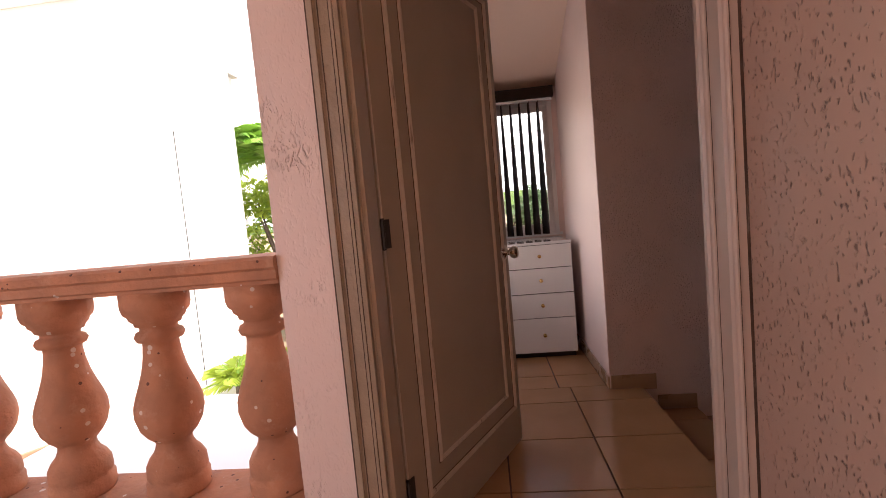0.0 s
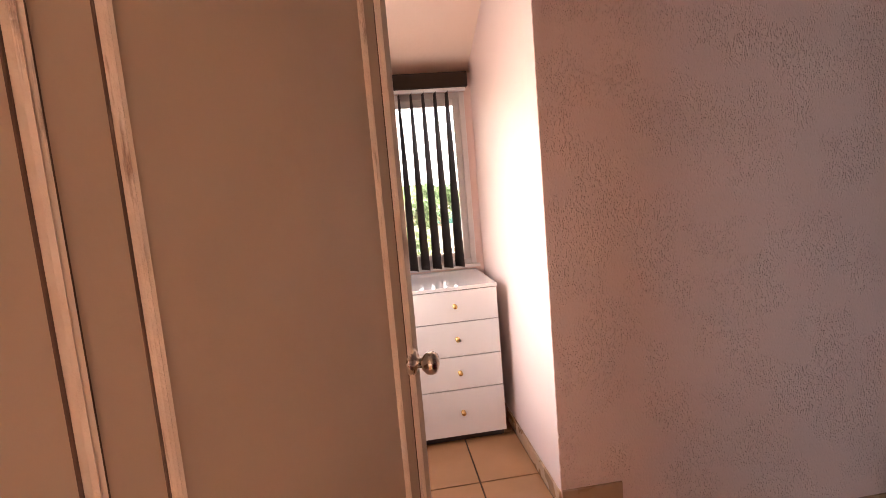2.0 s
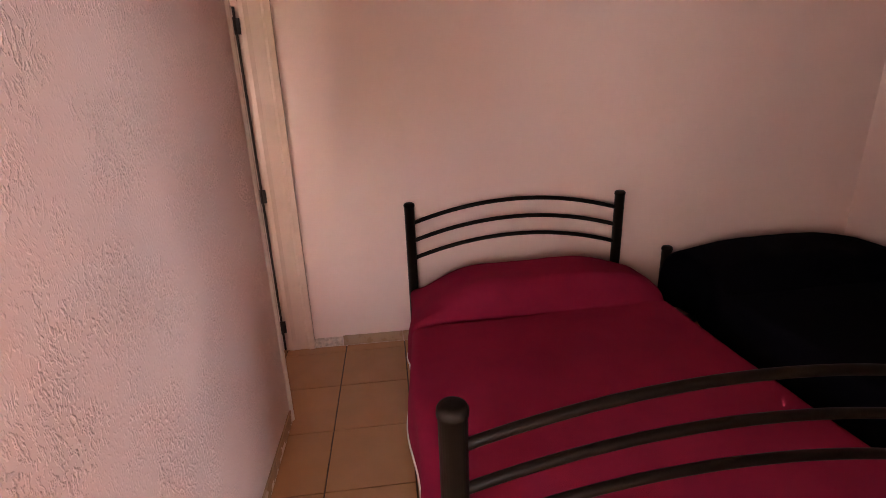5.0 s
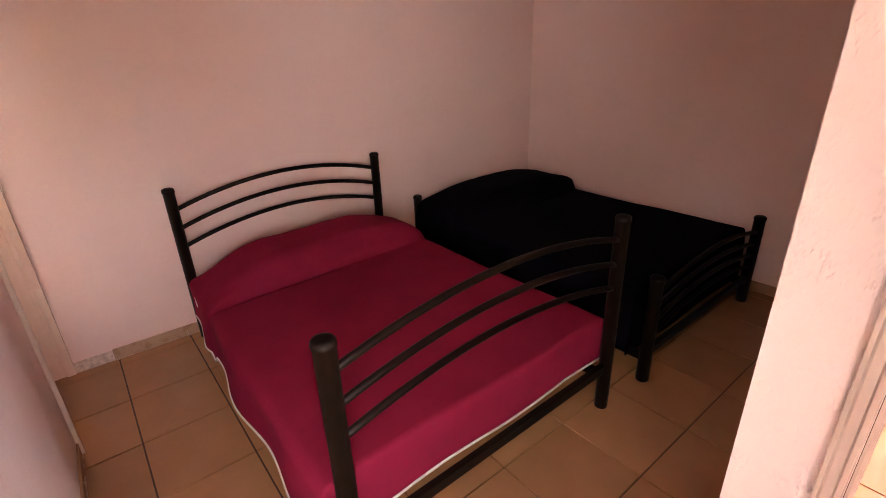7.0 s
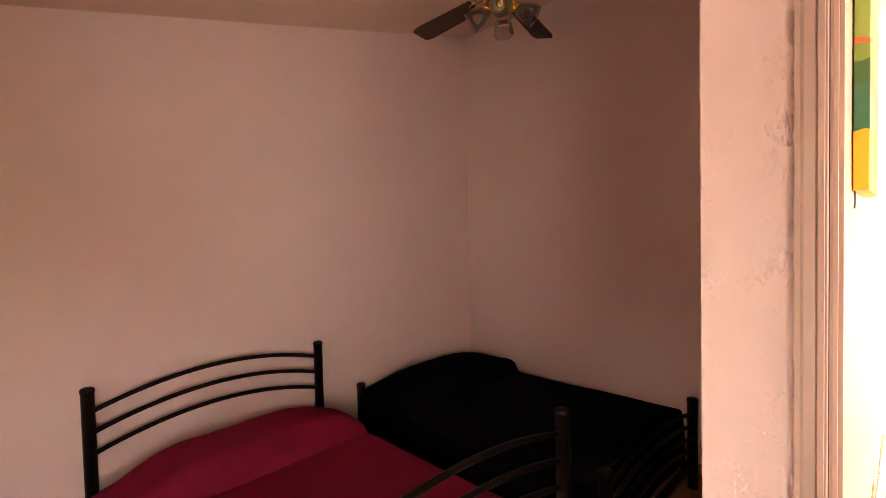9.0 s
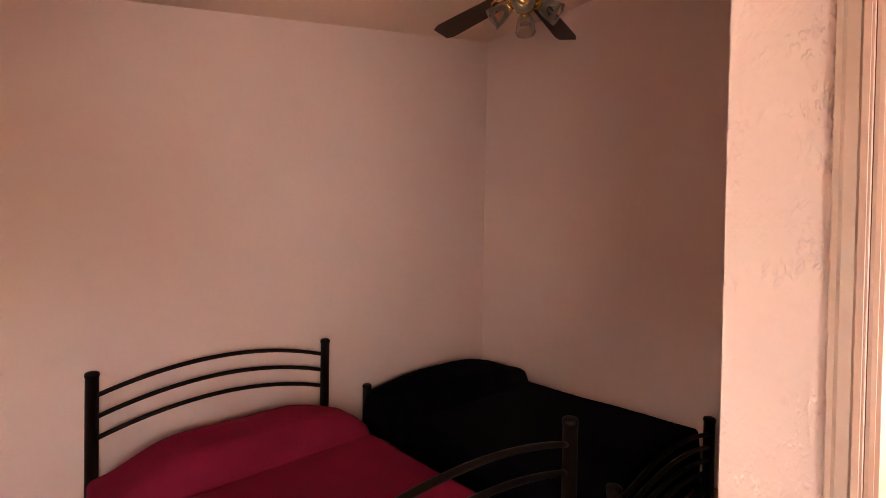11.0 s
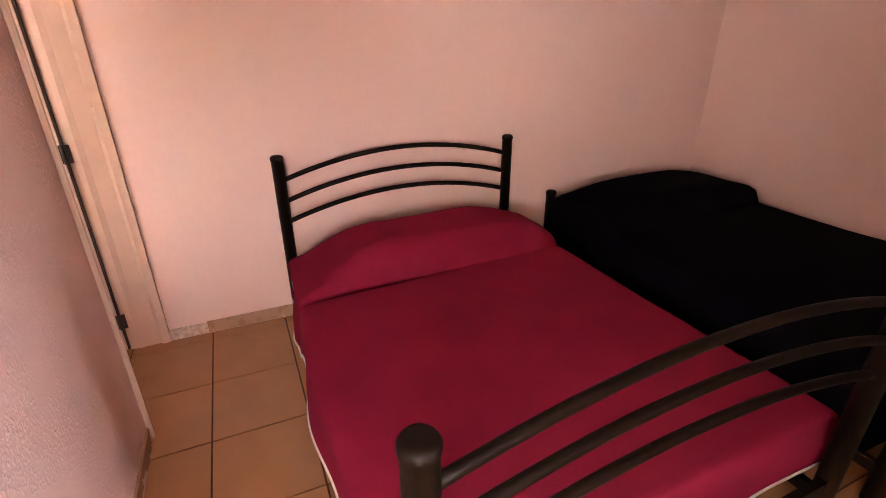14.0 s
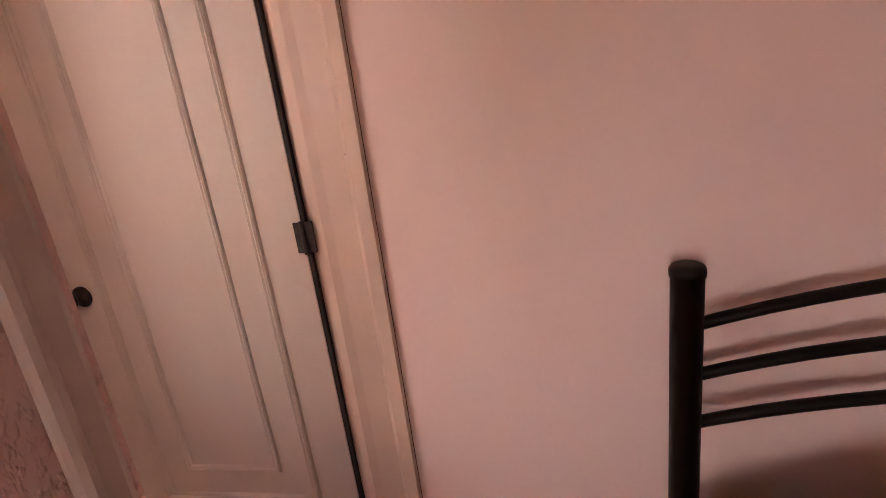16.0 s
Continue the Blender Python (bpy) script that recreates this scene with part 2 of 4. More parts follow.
M_kerb = mat("terracotta_kerb", (0.42, 0.17, 0.09), 0.85, var=0.15, scale=4)
M_roof_green = mat("green_sheet_roof", (0.05, 0.25, 0.17), 0.5, var=0.1, scale=2)
M_bark = mat("bark", (0.14, 0.10, 0.07), 0.95, var=0.3, scale=12, bump=0.8, bscale=20)


def pits(m, scale, size, color):
    """Scattered small pale pits in a stone."""
    N, L = m.node_tree.nodes, m.node_tree.links
    b = N["Principled BSDF"]
    tc = next(n for n in N if n.type == "TEX_COORD")
    vo = N.new("ShaderNodeTexVoronoi")
    vo.inputs["Scale"].default_value = scale
    L.new(tc.outputs["Object"], vo.inputs["Vector"])
    sep = N.new("ShaderNodeSeparateXYZ")
    L.new(vo.outputs["Color"], sep.inputs[0])
    rad = N.new("ShaderNodeMath")
    rad.operation = "MULTIPLY"
    rad.inputs[1].default_value = size
    L.new(sep.outputs[0], rad.inputs[0])
    lt = N.new("ShaderNodeMath")
    lt.operation = "LESS_THAN"
    L.new(vo.outputs["Distance"], lt.inputs[0])
    L.new(rad.outputs[0], lt.inputs[1])
    some = N.new("ShaderNodeMath")
    some.operation = "GREATER_THAN"
    some.inputs[1].default_value = 0.6
    L.new(sep.outputs[1], some.inputs[0])
    both = N.new("ShaderNodeMath")
    both.operation = "MULTIPLY"
    L.new(lt.outputs[0], both.inputs[0])
    L.new(some.outputs[0], both.inputs[1])
    mx = N.new("ShaderNodeMix")
    mx.data_type = "RGBA"
    L.new(both.outputs[0], mx.inputs[0])
    L.new(b.inputs["Base Color"].links[0].from_socket, mx.inputs[6])
    mx.inputs[7].default_value = (*color, 1)
    L.new(mx.outputs[2], b.inputs["Base Color"])


pits(M_terra, 26, 0.22, (0.70, 0.56, 0.47))
pits(M_smooth, 2.2, 0.008, (0.35, 0.20, 0.14))
pits(M_terra, 34, 0.20, (0.16, 0.07, 0.045))


def leaf_mat(name, a):
    m = mat(name, a, 0.55, var=0.4, scale=1.5)
    N, L = m.node_tree.nodes, m.node_tree.links
    b = N["Principled BSDF"]
    tr = N.new("ShaderNodeBsdfTranslucent")
    tr.inputs[0].default_value = (a[0] * 1.6, a[1] * 1.6, a[2], 1)
    mx = N.new("ShaderNodeMixShader")
    mx.inputs[0].default_value = 0.35
    out = N["Material Output"]
    L.new(b.outputs[0], mx.inputs[1])
    L.new(tr.outputs[0], mx.inputs[2])
    L.new(mx.outputs[0], out.inputs[0])
    return m


M_leaf = leaf_mat("leaf_green", (0.10, 0.17, 0.03))
M_leaf_y = leaf_mat("leaf_yellow_green", (0.30, 0.38, 0.05))
# leaf greens for the far trees, haze mixed into the colour
M_far_leaf = leaf_mat("haze_tinted_leaf_green", (0.15, 0.21, 0.12))
M_far_pale = leaf_mat("haze_tinted_leaf_pale", (0.22, 0.27, 0.15))
M_palm = leaf_mat("palm_green", (0.24, 0.40, 0.07))


def glass_mat(name, color=(1, 1, 1), rough=0.0, mix=0.9):
    m = bpy.data.materials.new(name)
    m.use_nodes = True
    N, L = m.node_tree.nodes, m.node_tree.links
    N.remove(N["Principled BSDF"])
    t = N.new("ShaderNodeBsdfTransparent")
    t.inputs[0].default_value = (*color, 1)
    g = N.new("ShaderNodeBsdfGlossy")
    g.inputs["Roughness"].default_value = rough
    f = N.new("ShaderNodeFresnel")
    f.inputs[0].default_value = 1.45
    mx = N.new("ShaderNodeMixShader")
    L.new(f.outputs[0], mx.inputs[0])
    L.new(t.outputs[0], mx.inputs[1])
    L.new(g.outputs[0], mx.inputs[2])
    L.new(mx.outputs[0], N["Material Output"].inputs[0])
    return m


M_glass = glass_mat("window_glass", (0.97, 0.98, 0.98))
M_shade = glass_mat("frosted_glass_shade", (0.93, 0.88, 0.84), 0.35)


def paint_mat():
    m = bpy.data.materials.new("abstract_painting")
    m.use_nodes = True
    N, L = m.node_tree.nodes, m.node_tree.links
    b = N["Principled BSDF"]
    b.inputs["Roughness"].default_value = 0.5
    tc = N.new("ShaderNodeTexCoord")
    nz = N.new("ShaderNodeTexNoise")
    nz.inputs["Scale"].default_value = 5
    L.new(tc.outputs["Object"], nz.inputs["Vector"])
    sx = N.new("ShaderNodeSeparateXYZ")
    L.new(tc.outputs["Object"], sx.inputs[0])
    ad = N.new("ShaderNodeMath")
    ad.operation = "MULTIPLY_ADD"
    ad.inputs[1].default_value = 0.25
    L.new(nz.outputs[0], ad.inputs[0])
    L.new(sx.outputs[2], ad.inputs[2])
    cr = N.new("ShaderNodeValToRGB")
    cr.color_ramp.interpolation = "CONSTANT"
    L.new(ad.outputs[0], cr.inputs[0])
    e = cr.color_ramp.elements
    e[0].position, e[0].color = 0.0, (0.75, 0.42, 0.02, 1)
    e[1].position, e[1].color = 0.31, (0.03, 0.16, 0.07, 1)
    for p, c in ((0.42, (0.04, 0.13, 0.03, 1)), (0.52, (0.16, 0.28, 0.04, 1)), (0.58, (0.5, 0.12, 0.03, 1)), (0.6, (0.2, 0.32, 0.05, 1)), (0.72, (0.03, 0.2, 0.12, 1))):
        q = e.new(p)
        q.color = c
    L.new(cr.outputs[0], b.inputs["Base Color"])
    return m


M_painting = paint_mat()


# ---- mesh helpers ----
def mesh_of(bm, name, material, smooth=False):
    me = bpy.data.meshes.new(name)
    bm.to_mesh(me)
    bm.free()
    if smooth:
        for p in me.polygons:
            p.use_smooth = True
    if material:
        me.materials.append(material)
    return me


def part(name, bm, material, parent=None, label="", smooth=False):
    ob = new(name, mesh_of(bm, name, material, smooth))
    if parent is not None:
        ob.parent = parent
    if label:
        tagged(ob, label)
    return ob


def box_into(bm, x0, x1, y0, y1, z0, z1, bevel=0.0, m=None):
    vs = [bm.verts.new(v) for v in ((x0, y0, z0), (x1, y0, z0), (x1, y1, z0), (x0, y1, z0), (x0, y0, z1), (x1, y0, z1), (x1, y1, z1), (x0, y1, z1))]
    fs = [bm.faces.new([vs[i] for i in f]) for f in ((3, 2, 1, 0), (4, 5, 6, 7), (0, 1, 5, 4), (1, 2, 6, 5), (2, 3, 7, 6), (3, 0, 4, 7))]
    if bevel:
        es = list({e for f in fs for e in f.edges})
        r = bmesh.ops.bevel(bm, geom=es, offset=bevel, segments=2, affect="EDGES", profile=0.6)
        vs = list({v for f in r["faces"] for v in f.verts} | {v for v in vs if v.is_valid})
    if m is not None:
        bmesh.ops.transform(bm, matrix=m, verts=[v for v in vs if v.is_valid])
    return bm


def box(x0, x1, y0, y1, z0, z1, bevel=0.0, m=None):
    return box_into(bmesh.new(), x0, x1, y0, y1, z0, z1, bevel, m)


def prism(outline, axis, a, b):
    """A straight solid of an outline in the two other axes, from a to b along axis."""
    bm = bmesh.new()
    def at(p, q):
        return {"x": (q, p[0], p[1]), "y": (p[0], q, p[1]), "z": (p[0], p[1], q)}[axis]
    lo = [bm.verts.new(at(p, a)) for p in outline]
    hi = [bm.verts.new(at(p, b)) for p in outline]
    n = len(outline)
    bm.faces.new(lo)
    bm.faces.new(hi[::-1])
    for i in range(n):
        bm.faces.new([lo[i], hi[i], hi[(i + 1) % n], lo[(i + 1) % n]])
    bmesh.ops.recalc_face_normals(bm, faces=bm.faces[:])
    return bm


def lathe(profile, seg=24, m=None, bm=None):
    """A turned solid from (radius, height) pairs, closed at both ends."""
    bm = bm or bmesh.new()
    rings, made = [], []
    for r, z in profile:
        ring = [bm.verts.new((r * math.cos(2 * math.pi * i / seg), r * math.sin(2 * math.pi * i / seg), z)) for i in range(seg)]
        rings.append(ring)
        made += ring
    for a, b in zip(rings, rings[1:]):
        for i in range(seg):
            bm.faces.new([a[i], a[(i + 1) % seg], b[(i + 1) % seg], b[i]])
    bm.faces.new(rings[0][::-1])
    bm.faces.new(rings[-1])
    if m is not None:
        bmesh.ops.transform(bm, matrix=m, verts=made)
    return bm


def tube(points, radius, seg=12, bm=None, closed=False):
    bm = bm or bmesh.new()
    pts = [Vector(p) for p in points]
    n = len(pts)
    rings = []
    up = Vector((0.123, 0.31, 0.94)).normalized()
    for i, p in enumerate(pts):
        d = (pts[(i + 1) % n] - pts[i - 1]) if closed else (pts[min(i + 1, n - 1)] - pts[max(i - 1, 0)])
        d.normalize()
        s = d.cross(up).normalized()
        u = s.cross(d).normalized()
        r = radius[i] if isinstance(radius, (list, tuple)) else radius
        rings.append([bm.verts.new(p + (s * math.cos(2 * math.pi * k / seg) + u * math.sin(2 * math.pi * k / seg)) * r) for k in range(seg)])
    pairs = list(zip(rings, rings[1:])) + ([(rings[-1], rings[0])] if closed else [])
    for a, b in pairs:
        for k in range(seg):
            bm.faces.new([a[k], a[(k + 1) % seg], b[(k + 1) % seg], b[k]])
    if not closed:
        bm.faces.new(rings[0][::-1])
        bm.faces.new(rings[-1])
    return bm


def thing(name, label, category, group="", kind="", at=(0, 0, 0)):
    ob = new(name)
    ob.location = at
    return tagged(ob, label, category, group, kind)


def structure(name, bm, material, label, category):
    return tagged(part(name, bm, material), label, category, kind="structure")


# ---- plan ----
XH, YR, YS, YW, XL = 3.64, -2.63, 1.36, 2.53, -0.47   # head wall, far wall, block wall, window wall, side wall
XC, XE = 0.53, 2.910                                   # block corner and block end
XP0, XP1 = 0.512, 0.686                                # partition between hall and bedroom
ZB = -0.257                                            # bedroom floor
STEP = 0.70
DX0, DX1 = -0.405, 0.487                               # entry door opening
DTOP = 2.06


def zc(y):
    """The sloping ceiling's height, steeper towards the window."""
    return 2.95 - 0.228 * y if y < 0.9 else 2.745 - 0.42 * (y - 0.9)


def slab_wall(x0, x1, y0, y1, z0):
    """A wall up to the sloping ceiling."""
    bm = bmesh.new()
    lo = [bm.verts.new((x, y, z0)) for x, y in ((x0, y0), (x1, y0), (x1, y1), (x0, y1))]
    hi = [bm.verts.new((x, y, zc(y) + 0.12)) for x, y in ((x0, y0), (x1, y0), (x1, y1), (x0, y1))]
    bm.faces.new(lo[::-1])
    bm.faces.new(hi)
    for i in range(4):
        bm.faces.new([lo[i], lo[(i + 1) % 4], hi[(i + 1) % 4], hi[i]])
    return bm


# bedroom shell
structure("wall_head", slab_wall(XH, XH + 0.15, YR - 0.15, 1.497, ZB - 0.1), M_smooth, "smooth cream pink painted wall behind the beds", "wall")
wall_door = slab_wall(XH, XH + 0.15, 2.352, 2.68, ZB - 0.1)
box_into(wall_door, XH, XH + 0.15, 1.497, 2.352, 1.915, 2.6)
structure("wall_closet", wall_door, M_smooth, "painted wall around the closet door", "wall")
structure("wall_far", slab_wall(XP1, XH, YR - 0.15, YR, ZB - 0.1), M_smooth, "smooth painted wall beside the dark bed", "wall")
structure("wall_block", slab_wall(XC + 0.002, XE, YS, 1.50, ZB - 0.1), M_stucco, "textured cream pink plaster wall of the bathroom block", "wall")
structure("wall_alcove", slab_wall(XC, XC + 0.12, YS + 0.002, YW, -0.1), M_smooth, "smooth painted side wall of the window alcove", "wall")
# doorway and window opening added, both unseen, to light the closet door
wp = slab_wall(XE - 0.14, XE, 1.50, 1.62, ZB - 0.1)
box_into(wp, XE - 0.14, XE, 1.62, 2.36, 1.80, zc(2.36))
box_into(wp, XE - 0.14, XE, 2.36, YW, ZB - 0.1, zc(YW))
wbn = box(XC + 0.12, 1.45, YW, YW + 0.15, ZB - 0.1, zc(YW + 0.15) + 0.01)
box_into(wbn, 2.45, XE - 0.14, YW, YW + 0.15, ZB - 0.1, zc(YW + 0.15) + 0.01)
box_into(wbn, 1.45, 2.45, YW, YW + 0.15, ZB - 0.1, 1.0)
box_into(wbn, 1.45, 2.45, YW, YW + 0.15, 1.74, zc(YW + 0.15) + 0.01)
structure("wall_bathroom", wbn, M_smooth, "unseen outer wall of the bathroom block, window opening added for light", "wall")
structure("wall_passage", wp, M_smooth, "unseen painted wall of the passage, doorway added to pass light", "wall")
pe = slab_wall(XE - 0.14, XH, YW, YW + 0.15, ZB - 0.1)
structure("wall_passage_end", pe, M_smooth, "plain painted end wall of the passage", "wall")
SY0, SY1, SZ0, SZ1 = 1.10, 2.14, 0.62, 1.68            # side window
ws = slab_wall(-0.645, XL, -0.16, SY0, -0.1)
for wy0, wy1, wz0, wz1 in ((SY0, SY1, -0.1, SZ0), (SY0, SY1, SZ1, 2.2), (SY1, YW + 0.15, -0.1, 2.35)):
    box_into(ws, -0.645, XL, wy0, wy1, wz0, wz1)
box_into(ws, -0.645, XL, SY0, SY1, 2.2, 2.75)
structure("wall_side", ws, M_stucco_hall, "textured white side wall of the house", "wall")
structure("wall_partition", slab_wall(XP0 + 0.004, XP1, YR - 0.15, 0.0, ZB - 0.1), M_stucco_light, "textured cream plaster partition wall", "wall")
# thin skin over the partition that carries the painted shade
structure("wall_hall_east", box(XP0, XP0 + 0.004, YR - 0.15, -0.168, -0.1, 2.75), M_stucco_tan, "gouged plaster hall wall, shade put into its tan pink colour", "wall")

# window wall with its opening
WX0, WX1, WZ0, WZ1 = -0.425, 0.487, 0.855, 1.90
ww = slab_wall(XL, WX0, YW, YW + 0.15, -0.1)
box_into(ww, WX0, WX1, YW, YW + 0.15, -0.1, WZ0)
box_into(ww, WX0, WX1, YW, YW + 0.15, WZ1, zc(YW + 0.15) + 0.01)
box_into(ww, WX1, XC + 0.12, YW, YW + 0.15, -0.1, zc(YW + 0.15) + 0.01)
structure("wall_window", ww, M_smooth, "painted wall with the sliding window", "wall")

# entry wall pieces
ew = box(XL, DX0 - 0.03, -0.16, 0.0, -0.1, zc(0) + 0.02)
box_into(ew, DX0 - 0.03, XP0, -0.16, 0.0, DTOP + 0.03, zc(0) + 0.02)
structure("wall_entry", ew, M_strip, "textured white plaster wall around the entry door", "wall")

# ceilings
YN, YF = YR - 0.15, YW + 0.15
cb = prism([(YN, zc(YN)), (0.9, zc(0.9)), (YF, zc(YF)), (YF, zc(YF) + 0.3), (0.9, zc(0.9) + 0.3), (YN, zc(YN) + 0.3)], "x", -0.62, XH + 0.15)
structure("ceiling", cb, M_ceiling, "sloping smooth painted ceiling with bounced orange in its colour", "ceiling")

# floors
structure("landing_floor", box(XL, STEP - 0.012, -0.16, YW, ZB - 0.1, -0.011), M_grout, "raised tiled landing inside the entry", "floor")
bpy.data.objects["landing_floor"].name = "floor_landing"
floor_step = structure("floor_step", box(STEP - 0.01, 0.985, 0.0, YS, ZB - 0.1, -0.140), M_grout, "tiled step down to the bedroom", "step")
floor_bed = structure("floor_bedroom", box(XP1 - 0.02, XH, YR, YW, ZB - 0.12, ZB - 0.011), M_grout, "beige ceramic tiled bedroom floor with dark joints", "floor")
floor_land = bpy.data.objects["floor_landing"]


# hall shell
HX0, HY0 = -3.4, -3.6
floor_hall = structure("floor_hall", box(HX0, XP0, HY0, -0.165, -0.25, -0.011), M_grout, "beige tiled hall floor", "floor")
structure("ceiling_hall", box(HX0 - 0.15, XP0, HY0 - 0.15, 0.1, 2.75, 2.9), M_ceiling, "painted hall ceiling", "ceiling")
# unseen wall, its opening placed so added light reaches the entry door
hwst = box(HX0 - 0.15, HX0, HY0, -0.26, -0.25, 0.46)
box_into(hwst, HX0 - 0.15, HX0, HY0, -0.26, 2.04, 2.75)
box_into(hwst, HX0 - 0.15, HX0, -2.18, -0.26, 0.46, 2.04)
structure("wall_hall_west", hwst, M_stucco_hall, "unseen textured white hall wall, opening added for light", "wall")
hw = box(HX0 - 0.15, -0.42, HY0 - 0.15, HY0, -0.25, 2.75)
box_into(hw, -0.42, XP0, HY0 - 0.15, HY0, 2.02, 2.75)
box_into(hw, 0.42, XP0, HY0 - 0.15, HY0, -0.25, 2.02)
structure("wall_hall_end", hw, M_stucco_hall, "textured white end wall of the hall", "wall")
lint = box(HX0, -0.645, -0.26, -0.1, 2.5, 2.75)
structure("lintel_hall", lint, M_white_ext, "white lintel over the balustrade opening", "lintel")

# ---- entry door ----
FRAME = thing("door_frame", "cream painted wooden frame of the entry door, chipped", "door frame", kind="structure")
jb = box(DX0 - 0.03, DX0, -0.165, 0.005, -0.01, DTOP)
box_into(jb, DX0, DX0 + 0.012, -0.165, -0.045, -0.01, DTOP, 0.002)
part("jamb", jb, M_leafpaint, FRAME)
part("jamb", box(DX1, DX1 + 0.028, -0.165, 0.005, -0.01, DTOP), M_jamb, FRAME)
for y0, y1, name in ((-0.060, -0.018, "stop_moulding"), (-0.166, -0.128, "edge_moulding")):
    w = y1 - y0
    bead = [(DX1, y0), (DX1 - 0.005, y0), (DX1 - 0.009, y0 + w * 0.12), (DX1 - 0.011, y0 + w * 0.28), (DX1 - 0.005, y0 + w * 0.42), (DX1 - 0.005, y0 + w * 0.55),
            (DX1 - 0.012, y0 + w * 0.68), (DX1 - 0.012, y0 + w * 0.88), (DX1 - 0.006, y1), (DX1, y1)]
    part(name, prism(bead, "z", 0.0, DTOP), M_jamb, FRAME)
    # dark slivers beside the bead paint in its edge shade
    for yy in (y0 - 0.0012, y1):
        part("groove_shade", box(DX1 - 0.0012, DX1, yy, yy + 0.0012, 0.0, DTOP), M_groove, FRAME, "dark line painting in groove shade")
part("head", box(DX0 - 0.03, DX1 + 0.028, -0.165, 0.005, DTOP, DTOP + 0.03), M_door, FRAME)


def casing(x0, x1, y, side, z0=0.0, z1=DTOP + 0.05):
    """A moulded upright trim, on the wall face y, standing proud towards side."""
    w = x1 - x0
    out = [(x0, y), (x0, y + side * 0.012), (x0 + w * 0.2, y + side * 0.018), (x0 + w * 0.3, y + side * 0.010), (x0 + w * 0.7, y + side * 0.012),
           (x0 + w * 0.8, y + side * 0.020), (x1, y + side * 0.020), (x1, y)]
    return prism(out, "z", z0, z1)


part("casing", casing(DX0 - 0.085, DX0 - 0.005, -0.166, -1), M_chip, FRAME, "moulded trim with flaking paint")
# dark strips on the casing, shade of its profile put into colour
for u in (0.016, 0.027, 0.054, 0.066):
    part("groove_shade", box(DX0 - 0.085 + u, DX0 - 0.0835 + u + 0.0006, -0.1872 if u > 0.05 and u > 0.06 else -0.1825 if u < 0.02 else -0.1785, -0.166, 0, DTOP + 0.05), M_groove, FRAME, "dark line painting in groove shade")
part("joint", box(DX0 - 0.092, DX0 - 0.085, -0.1685, -0.16, 0, DTOP + 0.05), M_groove, FRAME)
part("joint", box(XP0 - 0.006, XP0 + 0.001, -0.1655, -0.16, 0, DTOP), M_groove, FRAME)
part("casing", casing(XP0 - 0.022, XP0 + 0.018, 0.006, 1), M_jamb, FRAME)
part("casing", casing(DX0 - 0.06, DX0 - 0.005, 0.006, 1), M_door, FRAME)
part("strike_plate", box(DX1 - 0.002, DX1 + 0.001, -0.019, -0.008, 0.858, 0.922), M_iron, FRAME)

LEAFW, LEAFH, LEAFT = 0.885, 2.03, 0.04
entry = thing("door_1", "cream painted single panel entry door standing half open", "door", kind="structure")
entry.matrix_world = pose(DX0 + 0.004, 0.012, 0.01, 0, 0, 64)
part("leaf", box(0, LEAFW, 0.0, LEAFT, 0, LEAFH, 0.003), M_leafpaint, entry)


def ring_frame(u0, u1, z0, z1, w, y0, d):
    """A rectangular raised moulding on a face at y0, mitred, proud by d (towards -y if negative)."""
    bm = bmesh.new()
    prof = [(0, 0.0), (0.15, 0.7), (0.35, 1.0), (0.55, 0.55), (0.75, 0.8), (1.0, 0.0)]
    loops = []
    for a, h in prof:
        o = a * w
        loops.append([bm.verts.new(p) for p in ((u0 + o, y0 + d * h, z0 + o), (u1 - o, y0 + d * h, z0 + o), (u1 - o, y0 + d * h, z1 - o), (u0 + o, y0 + d * h, z1 - o))])
    for a, b in zip(loops, loops[1:]):
        for i in range(4):
            bm.faces.new([a[i], a[(i + 1) % 4], b[(i + 1) % 4], b[i]])
    bmesh.ops.recalc_face_normals(bm, faces=bm.faces[:])
    return bm


for face, d in ((0.0, -0.011), (LEAFT, 0.011)):
    part("outer_moulding", ring_frame(0.105, 0.835, 0.165, LEAFH - 0.07, 0.019, face, d), M_mould, entry, "raised moulding with flaking paint")
    part("inner_moulding", ring_frame(0.186, 0.756, 0.245, LEAFH - 0.12, 0.017, face, d * 0.8), M_mould, entry, "raised moulding with flaking paint")
    # dark rings beside the mouldings stand for shade in the grooves
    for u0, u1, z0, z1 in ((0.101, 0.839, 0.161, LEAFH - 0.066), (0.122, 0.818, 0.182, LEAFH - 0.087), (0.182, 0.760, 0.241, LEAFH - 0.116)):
        part("groove_shade", ring_frame(u0, u1, z0, z1, 0.0045, face, d * 0.12), M_groove, entry, "dark line painting in groove shade")


def knob(parent, u, z, y0, side, material):
    m = pose(u, y0, z, -90 * side, 0, 0) if side > 0 else pose(u, y0, z, 90, 0, 0)
    k = part("door_knob", lathe([(0.033, 0.0), (0.033, 0.004), (0.027, 0.010), (0.013, 0.014), (0.012, 0.028), (0.020, 0.033), (0.027, 0.043),
                                 (0.028, 0.052), (0.024, 0.062), (0.012, 0.067), (0.004, 0.068)], 24, m), material, parent, "round metal door knob", smooth=True)
    return k


knob(entry, 0.840, 0.878, 0.0, -1, M_nickel)
knob(entry, 0.840, 0.878, LEAFT, 1, M_nickel)
part("latch_plate", box(LEAFW - 0.001, LEAFW + 0.0015, 0.008, 0.032, 0.83, 0.93), M_nickel, entry)


